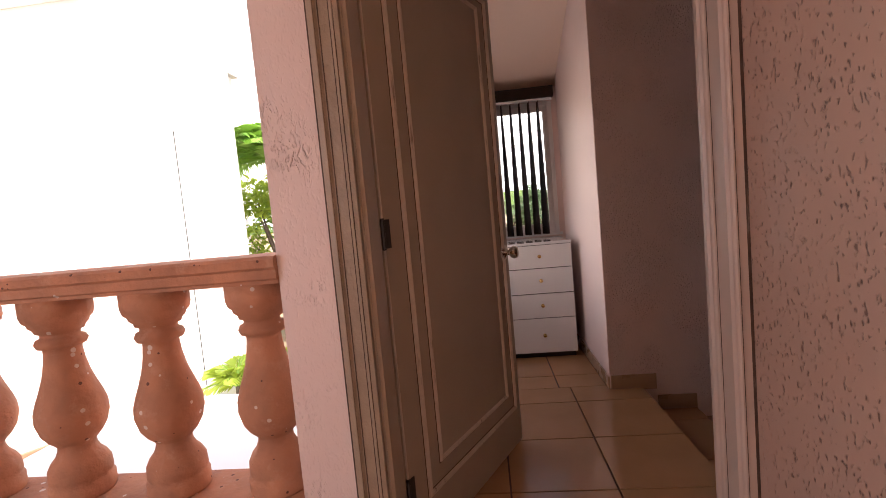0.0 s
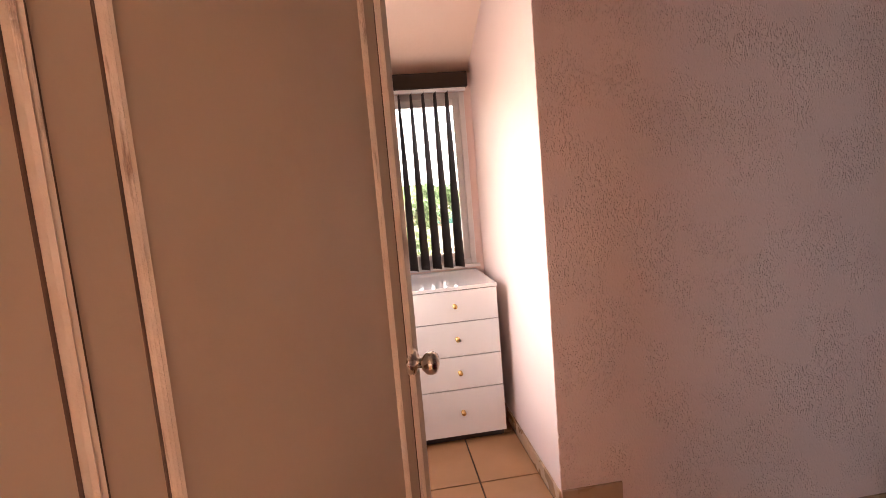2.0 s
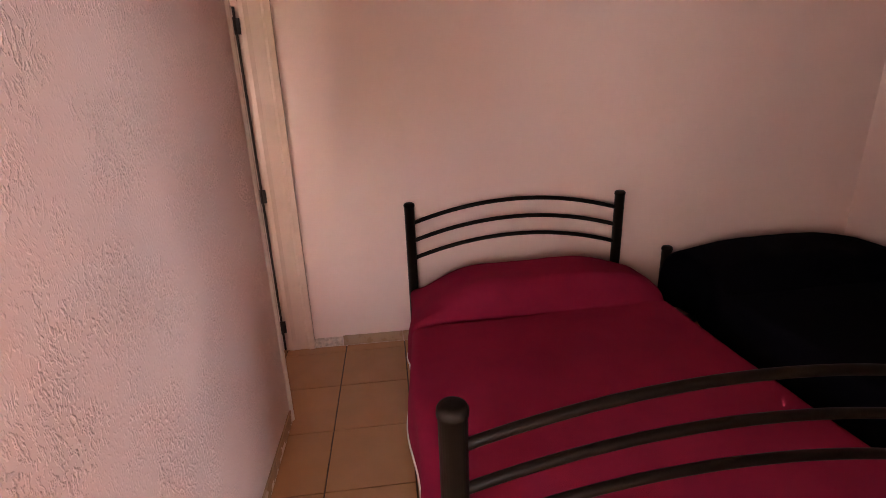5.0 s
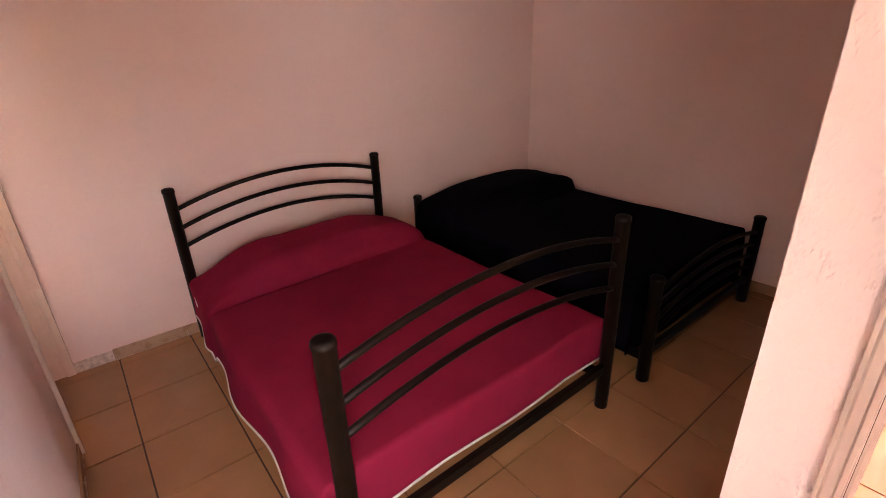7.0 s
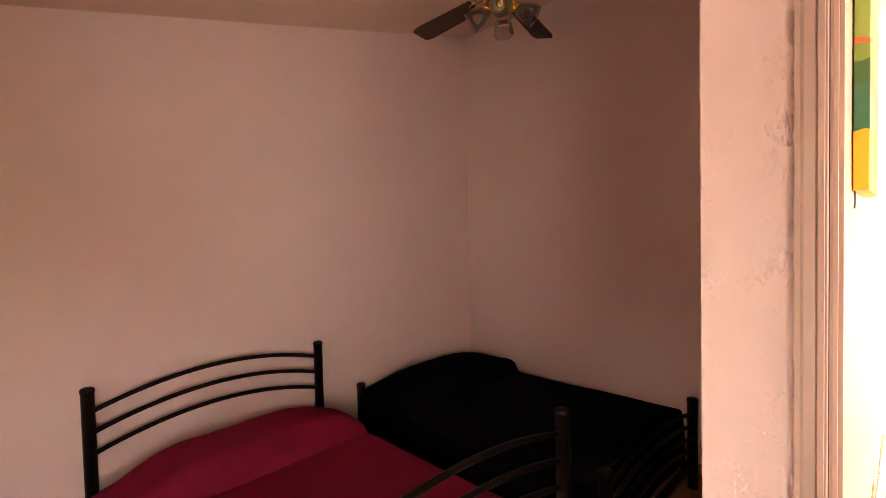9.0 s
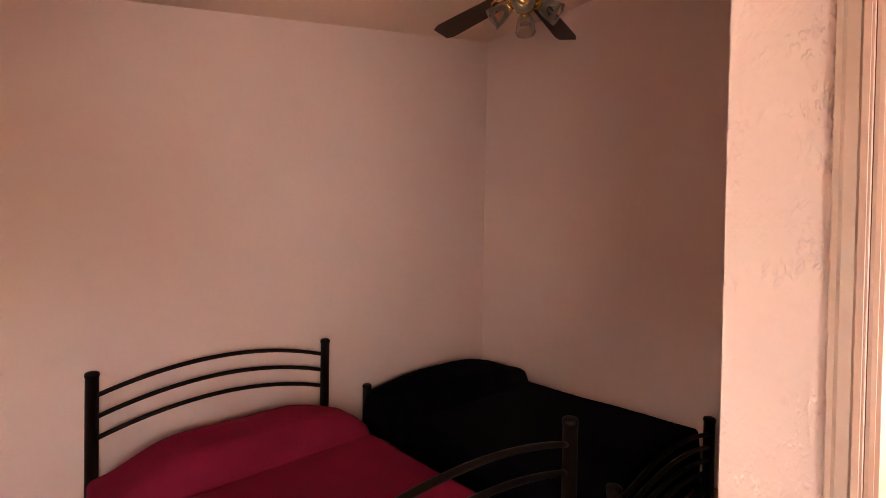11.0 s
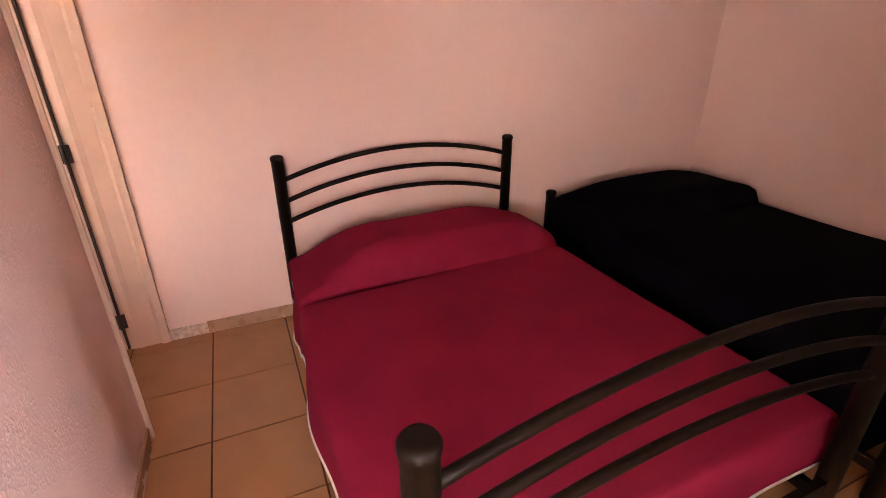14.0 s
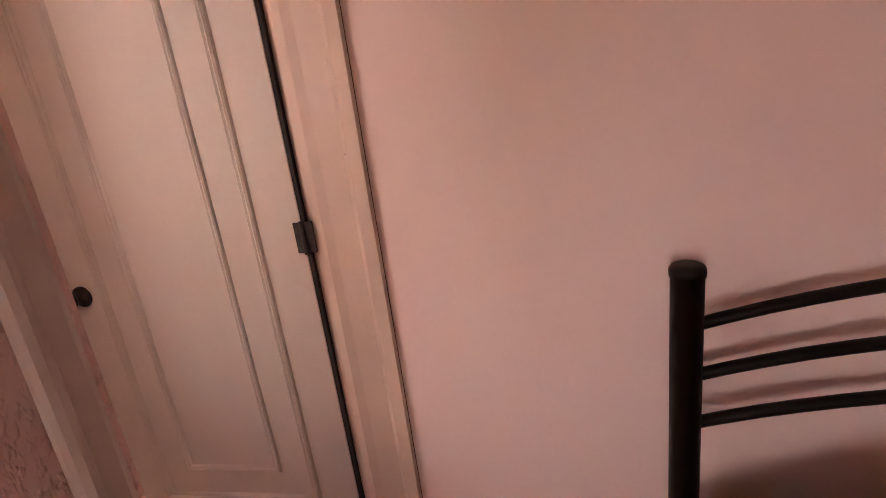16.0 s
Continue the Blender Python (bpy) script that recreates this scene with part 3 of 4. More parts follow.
def hinge(parent, x, y, z, turn=0.0, h=0.085):
    bm = bmesh.new()
    m = pose(x, y, z, 0, 0, turn)
    box_into(bm, 0.003, 0.030, -0.003, 0.001, -h / 2, h / 2, 0.0, m)
    box_into(bm, -0.026, -0.003, -0.004, 0.000, -h / 2, h / 2, 0.0, m @ pose(0, 0, 0, 0, 0, 24))
    lathe([(0.006, -h / 2 - 0.004), (0.0065, -h / 6), (0.005, -h / 6 + 0.002), (0.0065, -h / 6 + 0.004), (0.0065, h / 6), (0.005, h / 6 + 0.002), (0.0065, h / 6 + 0.004),
           (0.006, h / 2 + 0.004)], 10, m, bm)
    return part("hinge", bm, M_iron, parent, "dark steel butt hinge")


for z in (0.24, 1.03, 1.80):
    hinge(entry, 0.0, -0.004, z)


part("edge_bead", tube([(0.003, -0.002, 0.0), (0.003, -0.002, LEAFH)], 0.0035, 8), M_mould, entry, "pale worn edge of the leaf")


# ---- closet door in the head wall ----
CY0, CY1, CTOP = 1.509, 2.352, 1.90
cf = thing("closet_frame", "cream painted frame of the closet door", "door frame", kind="structure")
part("joint", box(XH - 0.003, XH, 1.3361, 1.3370, ZB + 0.06, CTOP + 0.13), M_groove, cf)
part("jamb", box(XH - 0.012, XH + 0.13, CY0 - 0.002, CY0 + 0.022, ZB, CTOP), M_casing, cf)
part("jamb", box(XH - 0.012, XH + 0.13, CY1 - 0.022, CY1 + 0.002, ZB, CTOP), M_casing, cf)
part("head", box(XH - 0.012, XH + 0.13, CY0 - 0.002, CY1 + 0.002, CTOP, CTOP + 0.025), M_casing, cf)


def casing_x(y0, y1, x, z0, z1):
    w = y1 - y0
    out = [(x, y0), (x - 0.022, y0), (x - 0.024, y0 + w * 0.2), (x - 0.012, y0 + w * 0.3), (x - 0.015, y0 + w * 0.7), (x - 0.02, y0 + w * 0.85), (x - 0.014, y1), (x, y1)]
    return prism(out, "z", z0, z1)


part("casing", casing_x(1.337, 1.510, XH - 0.001, ZB, CTOP + 0.13), M_casing, cf)
part("casing", casing_x(2.350, 2.46, XH - 0.001, ZB, CTOP + 0.13), M_casing, cf)
part("head_casing", box(XH - 0.022, XH - 0.001, 1.510, 2.350, CTOP + 0.02, CTOP + 0.13, 0.004), M_casing, cf)
part("nail_hole", lathe([(0.004, 0), (0.003, 0.002)], 8, pose(XH - 0.0165, 1.380, 1.033, 0, -90, 0)), M_dark_gap, cf)
closet = thing("door_2", "white painted panel closet door, slightly ajar", "door", kind="structure")
closet.matrix_world = pose(XH - 0.030, CY0 + 0.028, ZB + 0.012, 0, 0, 90 + 7)
CW, CH = 0.825, CTOP - ZB - 0.02
part("leaf", box(0.004, CW, -0.035, 0.0, 0, CH, 0.003), M_closet, closet)
# solid dark strip in the hinge gap, standing for its shade
part("edge_gap_shade", box(-0.007, 0.0045, -0.030, -0.003, 0, CH), M_dark_gap, closet, "dark strip for the shade in the hinge gap")
part("outer_moulding", ring_frame(0.128, CW - 0.125, 0.20, CH - 0.12, 0.03, 0.0, 0.010), M_closet, closet)
part("inner_moulding", ring_frame(0.245, CW - 0.235, 0.315, CH - 0.235, 0.026, 0.0, 0.008), M_closet, closet)
knob(closet, CW - 0.065, 0.95, 0.0, 1, M_iron)
for z in (0.175, 1.075, 2.04):
    b = bmesh.new()
    box_into(b, -0.028, -0.004, -0.002, 0.004, min(z, CH - 0.06) - 0.042, min(z, CH - 0.06) + 0.042)
    box_into(b, 0.004, 0.026, -0.001, 0.003, min(z, CH - 0.06) - 0.042, min(z, CH - 0.06) + 0.042)
    lathe([(0.007, -0.045), (0.007, 0.045)], 10, pose(0, 0.006, min(z, CH - 0.06)), b)
    part("hinge", b, M_iron, closet, "dark steel butt hinge")

# unseen box behind the door, added to stop outside light leaking in
cbk = box(XH + 0.15, XH + 0.9, 1.33, 1.40, ZB - 0.1, 2.2)
box_into(cbk, XH + 0.15, XH + 0.9, 2.37, 2.44, ZB - 0.1, 2.2)
box_into(cbk, XH + 0.83, XH + 0.9, 1.40, 2.37, ZB - 0.1, 2.2)
box_into(cbk, XH + 0.15, XH + 0.83, 1.40, 2.37, ZB - 0.1, ZB)
box_into(cbk, XH + 0.15, XH + 0.83, 1.40, 2.37, 2.13, 2.2)
structure("wall_closet_inside", cbk, M_smooth, "unseen plain walls closing off the closet", "wall")

structure("threshold", box(XH, XH + 0.15, 1.497, 2.352, ZB - 0.1, ZB), M_tile, "tiled sill under the closet door", "threshold")

# trim on the end of the block wall
te = [(XE - 0.070, YS - 0.002), (XE - 0.070, YS - 0.010), (XE - 0.066, YS - 0.017), (XE - 0.058, YS - 0.020), (XE - 0.050, YS - 0.017), (XE - 0.044, YS - 0.010),
      (XE - 0.018, YS - 0.006), (XE - 0.009, YS - 0.001), (XE - 0.004, YS + 0.010), (XE + 0.004, YS + 0.14), (XE - 0.002, YS + 0.14), (XE - 0.012, YS - 0.001)]
structure("trim_block_end", prism(te, "z", ZB, zc(YS) - 0.01), M_closet, "smooth cream painted trim on the wall's end", "trim")

# ---- hall far door ----
hf = thing("hall_door_frame", "white painted frame of the far hall door", "door frame", kind="structure")
part("casing", box(0.40, 0.49, HY0, HY0 + 0.025, -0.01, 2.05, 0.004), M_door, hf)
part("casing", box(-0.46, -0.38, HY0, HY0 + 0.025, -0.01, 2.05, 0.004), M_door, hf)
part("head_casing", box(-0.46, 0.49, HY0, HY0 + 0.027, 2.0, 2.08, 0.004), M_door, hf)
hd = thing("door_3", "white painted closed door at the hall's end", "door", kind="structure")
hd.matrix_world = pose(0.40, HY0 + 0.005, 0.0)
part("leaf", box(-0.78, 0.0, -0.05, -0.01, 0.005, 2.0, 0.003), M_door, hd)
part("moulding", ring_frame(-0.68, -0.10, 0.2, 1.9, 0.03, -0.01, 0.01), M_door, hd)
for z in (0.35, 1.05, 1.7):
    part("hinge", box(-0.02, 0.02, -0.01, 0.022, z - 0.045, z + 0.045, 0.002), M_iron, hd, "dark steel hinge")

# ---- painting in the hall ----
canvas = thing("painting", "abstract green and yellow canvas hung in the hall", "painting", at=(XP0, -0.90, 1.645))
part("canvas", box(-0.042, -0.003, -0.62, 0.0, 0.0, 0.85, 0.003), M_painting, canvas)
part("hanging_cord", tube([(-0.006, -0.02, 0.0), (-0.008, -0.021, -0.025), (-0.006, -0.019, -0.055)], 0.003, 6), M_iron, canvas)

# ---- window ----
win = thing("window_1", "white aluminium sliding window with two panes", "window", kind="structure")
fy0, fy1 = YW - 0.004, YW + 0.07
fb = box(WX0, WX0 + 0.035, fy0, fy1, WZ0, WZ1, 0.004)
box_into(fb, WX1 - 0.035, WX1, fy0, fy1, WZ0, WZ1, 0.004)
box_into(fb, WX0 + 0.035, WX1 - 0.035, fy0, fy1, WZ0, WZ0 + 0.035, 0.004)
box_into(fb, WX0 + 0.035, WX1 - 0.035, fy0, fy1, WZ1 - 0.035, WZ1, 0.004)
part("window_frame", fb, M_alu, win)
for sx0, sx1, sy in ((WX0 + 0.03, 0.06, YW + 0.038), (0.01, WX1 - 0.03, YW + 0.012)):
    sb = box(sx0, sx0 + 0.042, sy, sy + 0.022, WZ0 + 0.03, WZ1 - 0.03, 0.003)
    box_into(sb, sx1 - 0.042, sx1, sy, sy + 0.022, WZ0 + 0.03, WZ1 - 0.03, 0.003)
    box_into(sb, sx0 + 0.042, sx1 - 0.042, sy, sy + 0.022, WZ0 + 0.03, WZ0 + 0.075, 0.003)
    box_into(sb, sx0 + 0.042, sx1 - 0.042, sy, sy + 0.022, WZ1 - 0.075, WZ1 - 0.03, 0.003)
    sash = part("sash", sb, M_alu, win)
    pane = part("pane", box(sx0 + 0.04, sx1 - 0.04, sy + 0.009, sy + 0.013, WZ0 + 0.07, WZ1 - 0.07), M_glass, sash)
    pane.visible_shadow = False
part("window_sill", box(WX0 - 0.02, WX1 + 0.02, YW - 0.02, YW + 0.002, WZ0 - 0.02, WZ0, 0.003), M_alu, win)

win2 = thing("window_2", "unseen white aluminium side window beside the entry", "window", kind="structure")
f2 = box(-0.60, -0.53, SY0, SY0 + 0.04, SZ0, SZ1, 0.003)
box_into(f2, -0.60, -0.53, SY1 - 0.04, SY1, SZ0, SZ1, 0.003)
box_into(f2, -0.60, -0.53, SY0 + 0.04, SY1 - 0.04, SZ0, SZ0 + 0.04, 0.003)
box_into(f2, -0.60, -0.53, SY0 + 0.04, SY1 - 0.04, SZ1 - 0.04, SZ1, 0.003)
part("window_frame", f2, M_alu, win2)

# ---- vertical blind ----
blind = thing("vertical_blind", "dark brown vertical blind with slats turned open", "blind")
part("valance", box(XL + 0.01, XC - 0.035, YW - 0.105, YW - 0.002, 1.912, 1.995, 0.004), M_valance, blind, "dark brown fabric valance")
part("head_rail", box(XL + 0.02, XC - 0.045, YW - 0.075, YW - 0.035, 1.895, 1.912, 0.002), M_alu, blind)


def slat_bm(x):
    bm = bmesh.new()
    rows = 14
    hang = []
    for i in range(rows + 1):
        f = i / rows
        z = 1.895 - f * (1.895 - 0.850)
        a = radians(86 - 30 * f ** 0.8)
        w = 0.043
        line = []
        for j in range(5):
            q = (j / 4 - 0.5) * 2
            bow = 0.004 * (1 - q * q)
            line.append(bm.verts.new((x + math.cos(a) * w * q + math.sin(a) * bow, YW - 0.056 - math.sin(a) * w * q * 0.95 + math.cos(a) * bow, z)))
        hang.append(line)
    faces = []
    for a, b in zip(hang, hang[1:]):
        for j in range(4):
            faces.append(bm.faces.new([a[j], a[j + 1], b[j + 1], b[j]]))
    bmesh.ops.solidify(bm, geom=faces, thickness=0.0012)
    return bm


for k in range(1, 13):
    part("slat", slat_bm(0.443 - 0.0705 * k), M_blind, blind)

# ---- dresser ----
DX_L, DX_R, DY0, DY1, DZ = -0.425, 0.472, 1.968, 2.505, 0.827
dresser = thing("dresser", "glossy white lacquered dresser with eight drawers", "dresser")
body = box(DX_L, DX_R, DY0 + 0.02, DY1, 0.035, DZ - 0.02, 0.002)
part("body", body, M_white_lac, dresser)
# dark sheet behind the fronts paints the shade between the drawers
part("drawer_gap_shade", box(DX_L + 0.004, DX_R - 0.004, DY0 + 0.014, DY0 + 0.0205, 0.038, DZ - 0.021), M_dark_gap, dresser)
part("plinth", box(DX_L + 0.01, DX_R - 0.01, DY0 + 0.035, DY1 - 0.02, 0.0, 0.035), M_dark_gap, dresser)
part("top", box(DX_L - 0.002, DX_R + 0.002, DY0 - 0.002, DY1, DZ - 0.018, DZ, 0.003), M_white_lac, dresser)
lines = (0.806, 0.642, 0.463, 0.288, 0.038)
for c0, c1 in ((DX_L + 0.003, 0.0215), (0.0255, DX_R - 0.003)):
    for hi, lo in zip(lines, lines[1:]):
        d = part("drawer_front", box(c0, c1, DY0, DY0 + 0.019, lo + 0.0035, hi - 0.001, 0.0015), M_white_lac, dresser)
        zc_k = (hi + lo) / 2 + 0.004
        part("drawer_knob", lathe([(0.012, 0), (0.011, 0.003), (0.005, 0.006), (0.005, 0.013), (0.011, 0.017), (0.012, 0.022), (0.008, 0.026), (0.002, 0.027)], 14,
             pose((c0 + c1) / 2, DY0, zc_k, 90, 0, 0)), M_brass, d, "small round brass knob", smooth=True)

# ---- beds ----
def arc_rail(x, y0, y1, z, rise, r, n=20, tilt=0.0):
    pts = []
    for i in range(n + 1):
        f = i / n
        pts.append((x, y0 + (y1 - y0) * f, z + tilt * (1 - f) + rise * (1 - (2 * f - 1) ** 2)))
    return tube(pts, r, 12)


def post_bm(x, y, z0, z1, r):
    h = z1 - z0
    prof = [(r * 0.97, 0), (r, 0.004), (r, h - 0.030), (r * 1.07, h - 0.029), (r * 1.10, h - 0.020), (r * 1.08, h - 0.012), (r * 0.95, h - 0.005), (r * 0.7, h - 0.001), (r * 0.3, h)]
    return lathe(prof, 28, pose(x, y, z0))


def bed(label, xh, xf, y0, y1, top_h, top_f, rails_h, rails_f, rise, group, r=0.031, side_z=-0.07, head_shift=(0.0, 0.0), foot_up=0.035, rise_h=None, tilt_h=0.0):
    b = thing("bed_frame", label, "bed", group)
    for x, top in ((xh, top_h), (xf, top_f)):
        for y in (y0 + (head_shift[0] if x == xh else 0), y1 + (head_shift[1] if x == xh else 0)):
            part("post", post_bm(x, y, ZB, top, r), M_black, b, smooth=True)
    for x, rails in ((xh, rails_h), (xf, rails_f)):
        for z in rails:
            part("arched_rail", arc_rail(x, y0 + (head_shift[0] if x == xh else 0), y1 + (head_shift[1] if x == xh else 0), z, rise_h if rise_h and x == xh else rise, 0.0135, tilt=tilt_h if x == xh else 0.0), M_black, b, smooth=True)
        up = foot_up if x == xf else 0.0
        part("cross_bar", box(x - 0.014, x + 0.014, y0, y1, side_z - 0.05 + up, side_z + up, 0.004), M_black, b)
    for y in (y0, y1):
        part("side_rail", box(xf, xh, y - 0.013, y + 0.013, side_z - 0.05, side_z, 0.004), M_black, b)
    for k in range(7):
        x = xf + (xh - xf) * (k + 1) / 8
        part("slat", box(x - 0.04, x + 0.04, y0, y1, side_z - 0.018, side_z - 0.002), M_wood, b)
    return b


def spread(xf, xh, y0, y1, top, drop_l, drop_r, drop_f, pillow, px0, px1, seed, low=0.34, low_l=0.34, taper=0.0, droop=0.0, wrinkles=()):
    """A bedspread: flat top, pillow swell at the head, sides and foot hanging down. Returns the mesh and its hem."""
    rnd = random.Random(seed)
    nu, nv = 110, 84
    L = xh - xf
    W = y1 - y0
    us = [-drop_f + (L + drop_f) * i / nu for i in range(nu + 1)]
    vs = [-drop_r + (W + drop_r + drop_l) * j / nv for j in range(nv + 1)]
    bm = bmesh.new()
    grid = []
    for u in us:
        row = []
        for v in vs:
            ou = max(0.0, -u)
            ol, orr = max(0.0, v - W), max(0.0, -v)
            ov = max(ol, orr)
            x = xf + max(u, 0)
            y = y0 + min(max(v, 0), W)
            z = top
            f = (x - px0) / (px1 - px0)
            edge_in = min(max(min(v, W - v), 0.0), 0.45) / 0.45
            low_here = low if v < W / 2 else low_l
            if f > 0:
                s = min(f / 0.22, 1.0)
                s = s * s * (3 - 2 * s)
                t = max(0.0, (f - 0.80) / 0.2)
                z += pillow * s * (low_here + (1 - low_here) * math.sin(edge_in * math.pi / 2)) * (1.0 - 0.12 * (v / W - 0.3)) * (1 - 0.45 * t * t)
                x += 0.03 * s * (1 - min(f, 1))
                lap = math.sin(math.pi * min(f / 0.24, 1.0)) * (0.6 + 0.4 * math.sin(3.1 * y + 2.0))
                x -= 0.058 * lap
            crease = math.exp(-((x - px0 - 0.012 - 0.03 * math.sin(3.0 * y + seed)) / 0.018) ** 2)
            z -= 0.068 * crease * (0.55 + 0.45 * math.sin(2.3 * y + 1.0))
            fold = noise.noise((x * 1.7 + seed, y * 2.1, 0.3)) * 0.008 + noise.noise((x * 5 + y * 3, y * 7 + seed, 1.0)) * 0.0035
            if 0 < f < 0.6:
                fold += 0.040 * math.sin(14 * (y + 0.9 * x) + seed) * (0.6 - f) * max(0.0, noise.noise((x * 2, y * 2.2 + seed, 4.0)) + 0.3)
            for reach, slope in wrinkles:
                run = y1 - y
                line = px0 + 0.015 + slope * run
                z += 0.020 * math.exp(-((x - line) / 0.016) ** 2) * max(0.0, 1 - abs(run - reach * 0.45) / (reach * 0.6)) * max(0.0, 1 - max(f, 0.0) / 0.5)
            z += fold
            near_head = min(max((x - 2.5) / 0.7, 0.0), 1.0)
            z -= droop * near_head * (1 - min(max(W - v, 0.0) / 0.3, 1.0)) ** 2
            y -= taper * near_head * near_head * (3 - 2 * near_head) * min(max(v / W, 0.0), 1.0)
            over = max(ou, ov)
            rr = 0.05
            if over > 0:
                fall = over
                bend = min(over / rr, 1.0)
                z -= fall - 0.018 * (1 - math.exp(-over / rr))
                push = rr * 0.5 * math.sin(bend * math.pi / 2) + 0.06 * over
                wave = 0.016 * math.sin(9 * x + seed * 1.7) * min(ov / 0.15, 1) if ov > 0 else 0.0
                wave_f = 0.005 * math.sin(8 * y + seed) * min(ou / 0.15, 1)
                if ol > 0:
                    y += push * (ol / over) + wave + 0.012 * math.exp(-((x - px0 - 0.10) / 0.09) ** 2) * min(ol / 0.1, 1)
                if orr > 0:
                    y -= push * (orr / over) + wave
                if ou > 0:
                    x -= push * 0.4 * (ou / over) + wave_f
            z = max(z, ZB + 0.012)
            row.append(bm.verts.new((x, y, z)))
        grid.append(row)
    for a, b in zip(grid, grid[1:]):
        for j in range(nv):
            bm.faces.new([a[j], b[j], b[j + 1], a[j + 1]])
    bm.normal_update()
    hem = [v.co.copy() for v in ([r[-1] for r in grid][::-1] + grid[0][::-1][1:] + [r[0] for r in grid][1:])]
    bmesh.ops.solidify(bm, geom=bm.faces[:], thickness=0.006)
    return bm, hem


HX, FX = XH - 0.092, 1.452
BY0, BY1 = -0.748, 0.644
bed("black tubular steel double bed with arched rails", HX, FX, BY0, BY1, 0.752, 0.768, (0.610, 0.492, 0.374), (0.652, 0.534, 0.416), 0.105, "beds", r=0.032, side_z=-0.055, head_shift=(-0.026, -0.014), foot_up=0.065, rise_h=0.117, tilt_h=0.022)
mat1 = thing("mattress", "white mattress under the crimson bedspread", "mattress", "mattresses")
part("body", box(FX + 0.075, HX - 0.05, BY0 - 0.045, BY1 + 0.01, -0.055, 0.150, 0.05), M_mattress, mat1, smooth=True)
sp, hem = spread(FX + 0.072, HX - 0.04, BY0 - 0.05, BY1 + 0.035, 0.205, 0.27, 0.27, 0.235, 0.170, 2.97, 3.46, 3, low_l=0.0, taper=0.045, droop=0.035, wrinkles=((0.75, 0.10), (0.60, 0.24), (0.95, 0.045)))
cover = thing("bedspread", "crimson cotton bedspread with white piping over a pillow", "bedspread", "bedspreads")
part("cloth", sp, M_red, cover, smooth=True)
part("piping", tube(hem[::2], 0.0065, 6), M_hem, cover, "white piped hem", smooth=True)

B2Y0, B2Y1 = -2.405, -1.095
bed("low black tubular steel bed with arched rails", XH - 0.085, 1.425, B2Y0, B2Y1, 0.335, 0.372, (0.225, 0.135, 0.05), (0.255, 0.17, 0.085, 0.005), 0.085, "beds", r=0.034, side_z=-0.09, head_shift=(0.0, -0.065))
mat2 = thing("mattress", "mattress under the black bedspread", "mattress", "mattresses")
part("body", box(1.53, XH - 0.1, B2Y0 - 0.02, B2Y1 - 0.12, -0.09, 0.18, 0.05), M_mattress, mat2, smooth=True)
sp2, hem2 = spread(1.53, XH - 0.095, B2Y0 - 0.06, B2Y1 - 0.015, 0.250, 0.38, 0.22, 0.40, 0.165, 2.90, 3.50, 8, 0.6, 0.6, 0.06)
cover2 = thing("bedspread", "black cotton bedspread drawn over a pillow", "bedspread", "bedspreads")
part("cloth", sp2, M_navy, cover2, smooth=True)

# ---- ceiling fan ----
FXC, FYC, FZ = 1.88, -0.94, 2.772
fan = thing("ceiling_fan", "brass ceiling fan with five dark wooden blades", "ceiling fan", at=(FXC, FYC, FZ))
part("downrod", lathe([(0.012, 0.1), (0.012, zc(FYC) - FZ + 0.01)], 14), M_brass, fan, smooth=True)
part("canopy", lathe([(0.02, zc(FYC) - FZ - 0.09), (0.05, zc(FYC) - FZ - 0.07), (0.065, zc(FYC) - FZ - 0.03), (0.066, zc(FYC) - FZ + 0.02)], 24), M_brass, fan, smooth=True)
part("motor", lathe([(0.03, 0.15), (0.06, 0.14), (0.095, 0.115), (0.105, 0.08), (0.105, 0.05), (0.10, 0.03), (0.085, 0.012), (0.07, 0.0), (0.05, -0.005)][::-1], 32), M_brass, fan, smooth=True)
part("light_housing", lathe([(0.022, -0.105), (0.045, -0.10), (0.055, -0.07), (0.052, -0.045), (0.06, -0.03), (0.05, -0.006)], 28), M_brass, fan, smooth=True)
for k in range(5):
    a = -4 + 72 * k
    m = pose(0, 0, 0, 0, 0, a) @ pose(0, 0, 0.008, 11, 0, 0)
    n = 10
    top = []
    for i in range(n + 1):
        f = i / n
        x = 0.19 + 0.49 * f
        w = 0.052 + 0.016 * f
        if f > 0.93:
            w *= 0.78
        top.append((x, w))
    out = [(x, w) for x, w in top] + [(x, -w) for x, w in reversed(top)]
    bl = prism(out, "z", -0.004, 0.004)
    bmesh.ops.transform(bl, matrix=m, verts=bl.verts[:])
    part("blade", bl, M_wood, fan)
    ib = bmesh.new()
    for s in (-1, 1):
        tube([m @ Vector(p) for p in ((0.085, 0.0, 0.018), (0.12, s * 0.022, -0.006), (0.16, s * 0.034, -0.010), (0.20, s * 0.030, -0.008), (0.235, s * 0.006, -0.007))], 0.006, 8, ib)
    tube([m @ Vector(p) for p in ((0.08, 0.0, 0.016), (0.14, 0.0, -0.004), (0.235, 0.0, -0.007))], 0.007, 8, ib)
    part("blade_iron", ib, M_brass, fan, "scrolled brass blade arm", smooth=True)
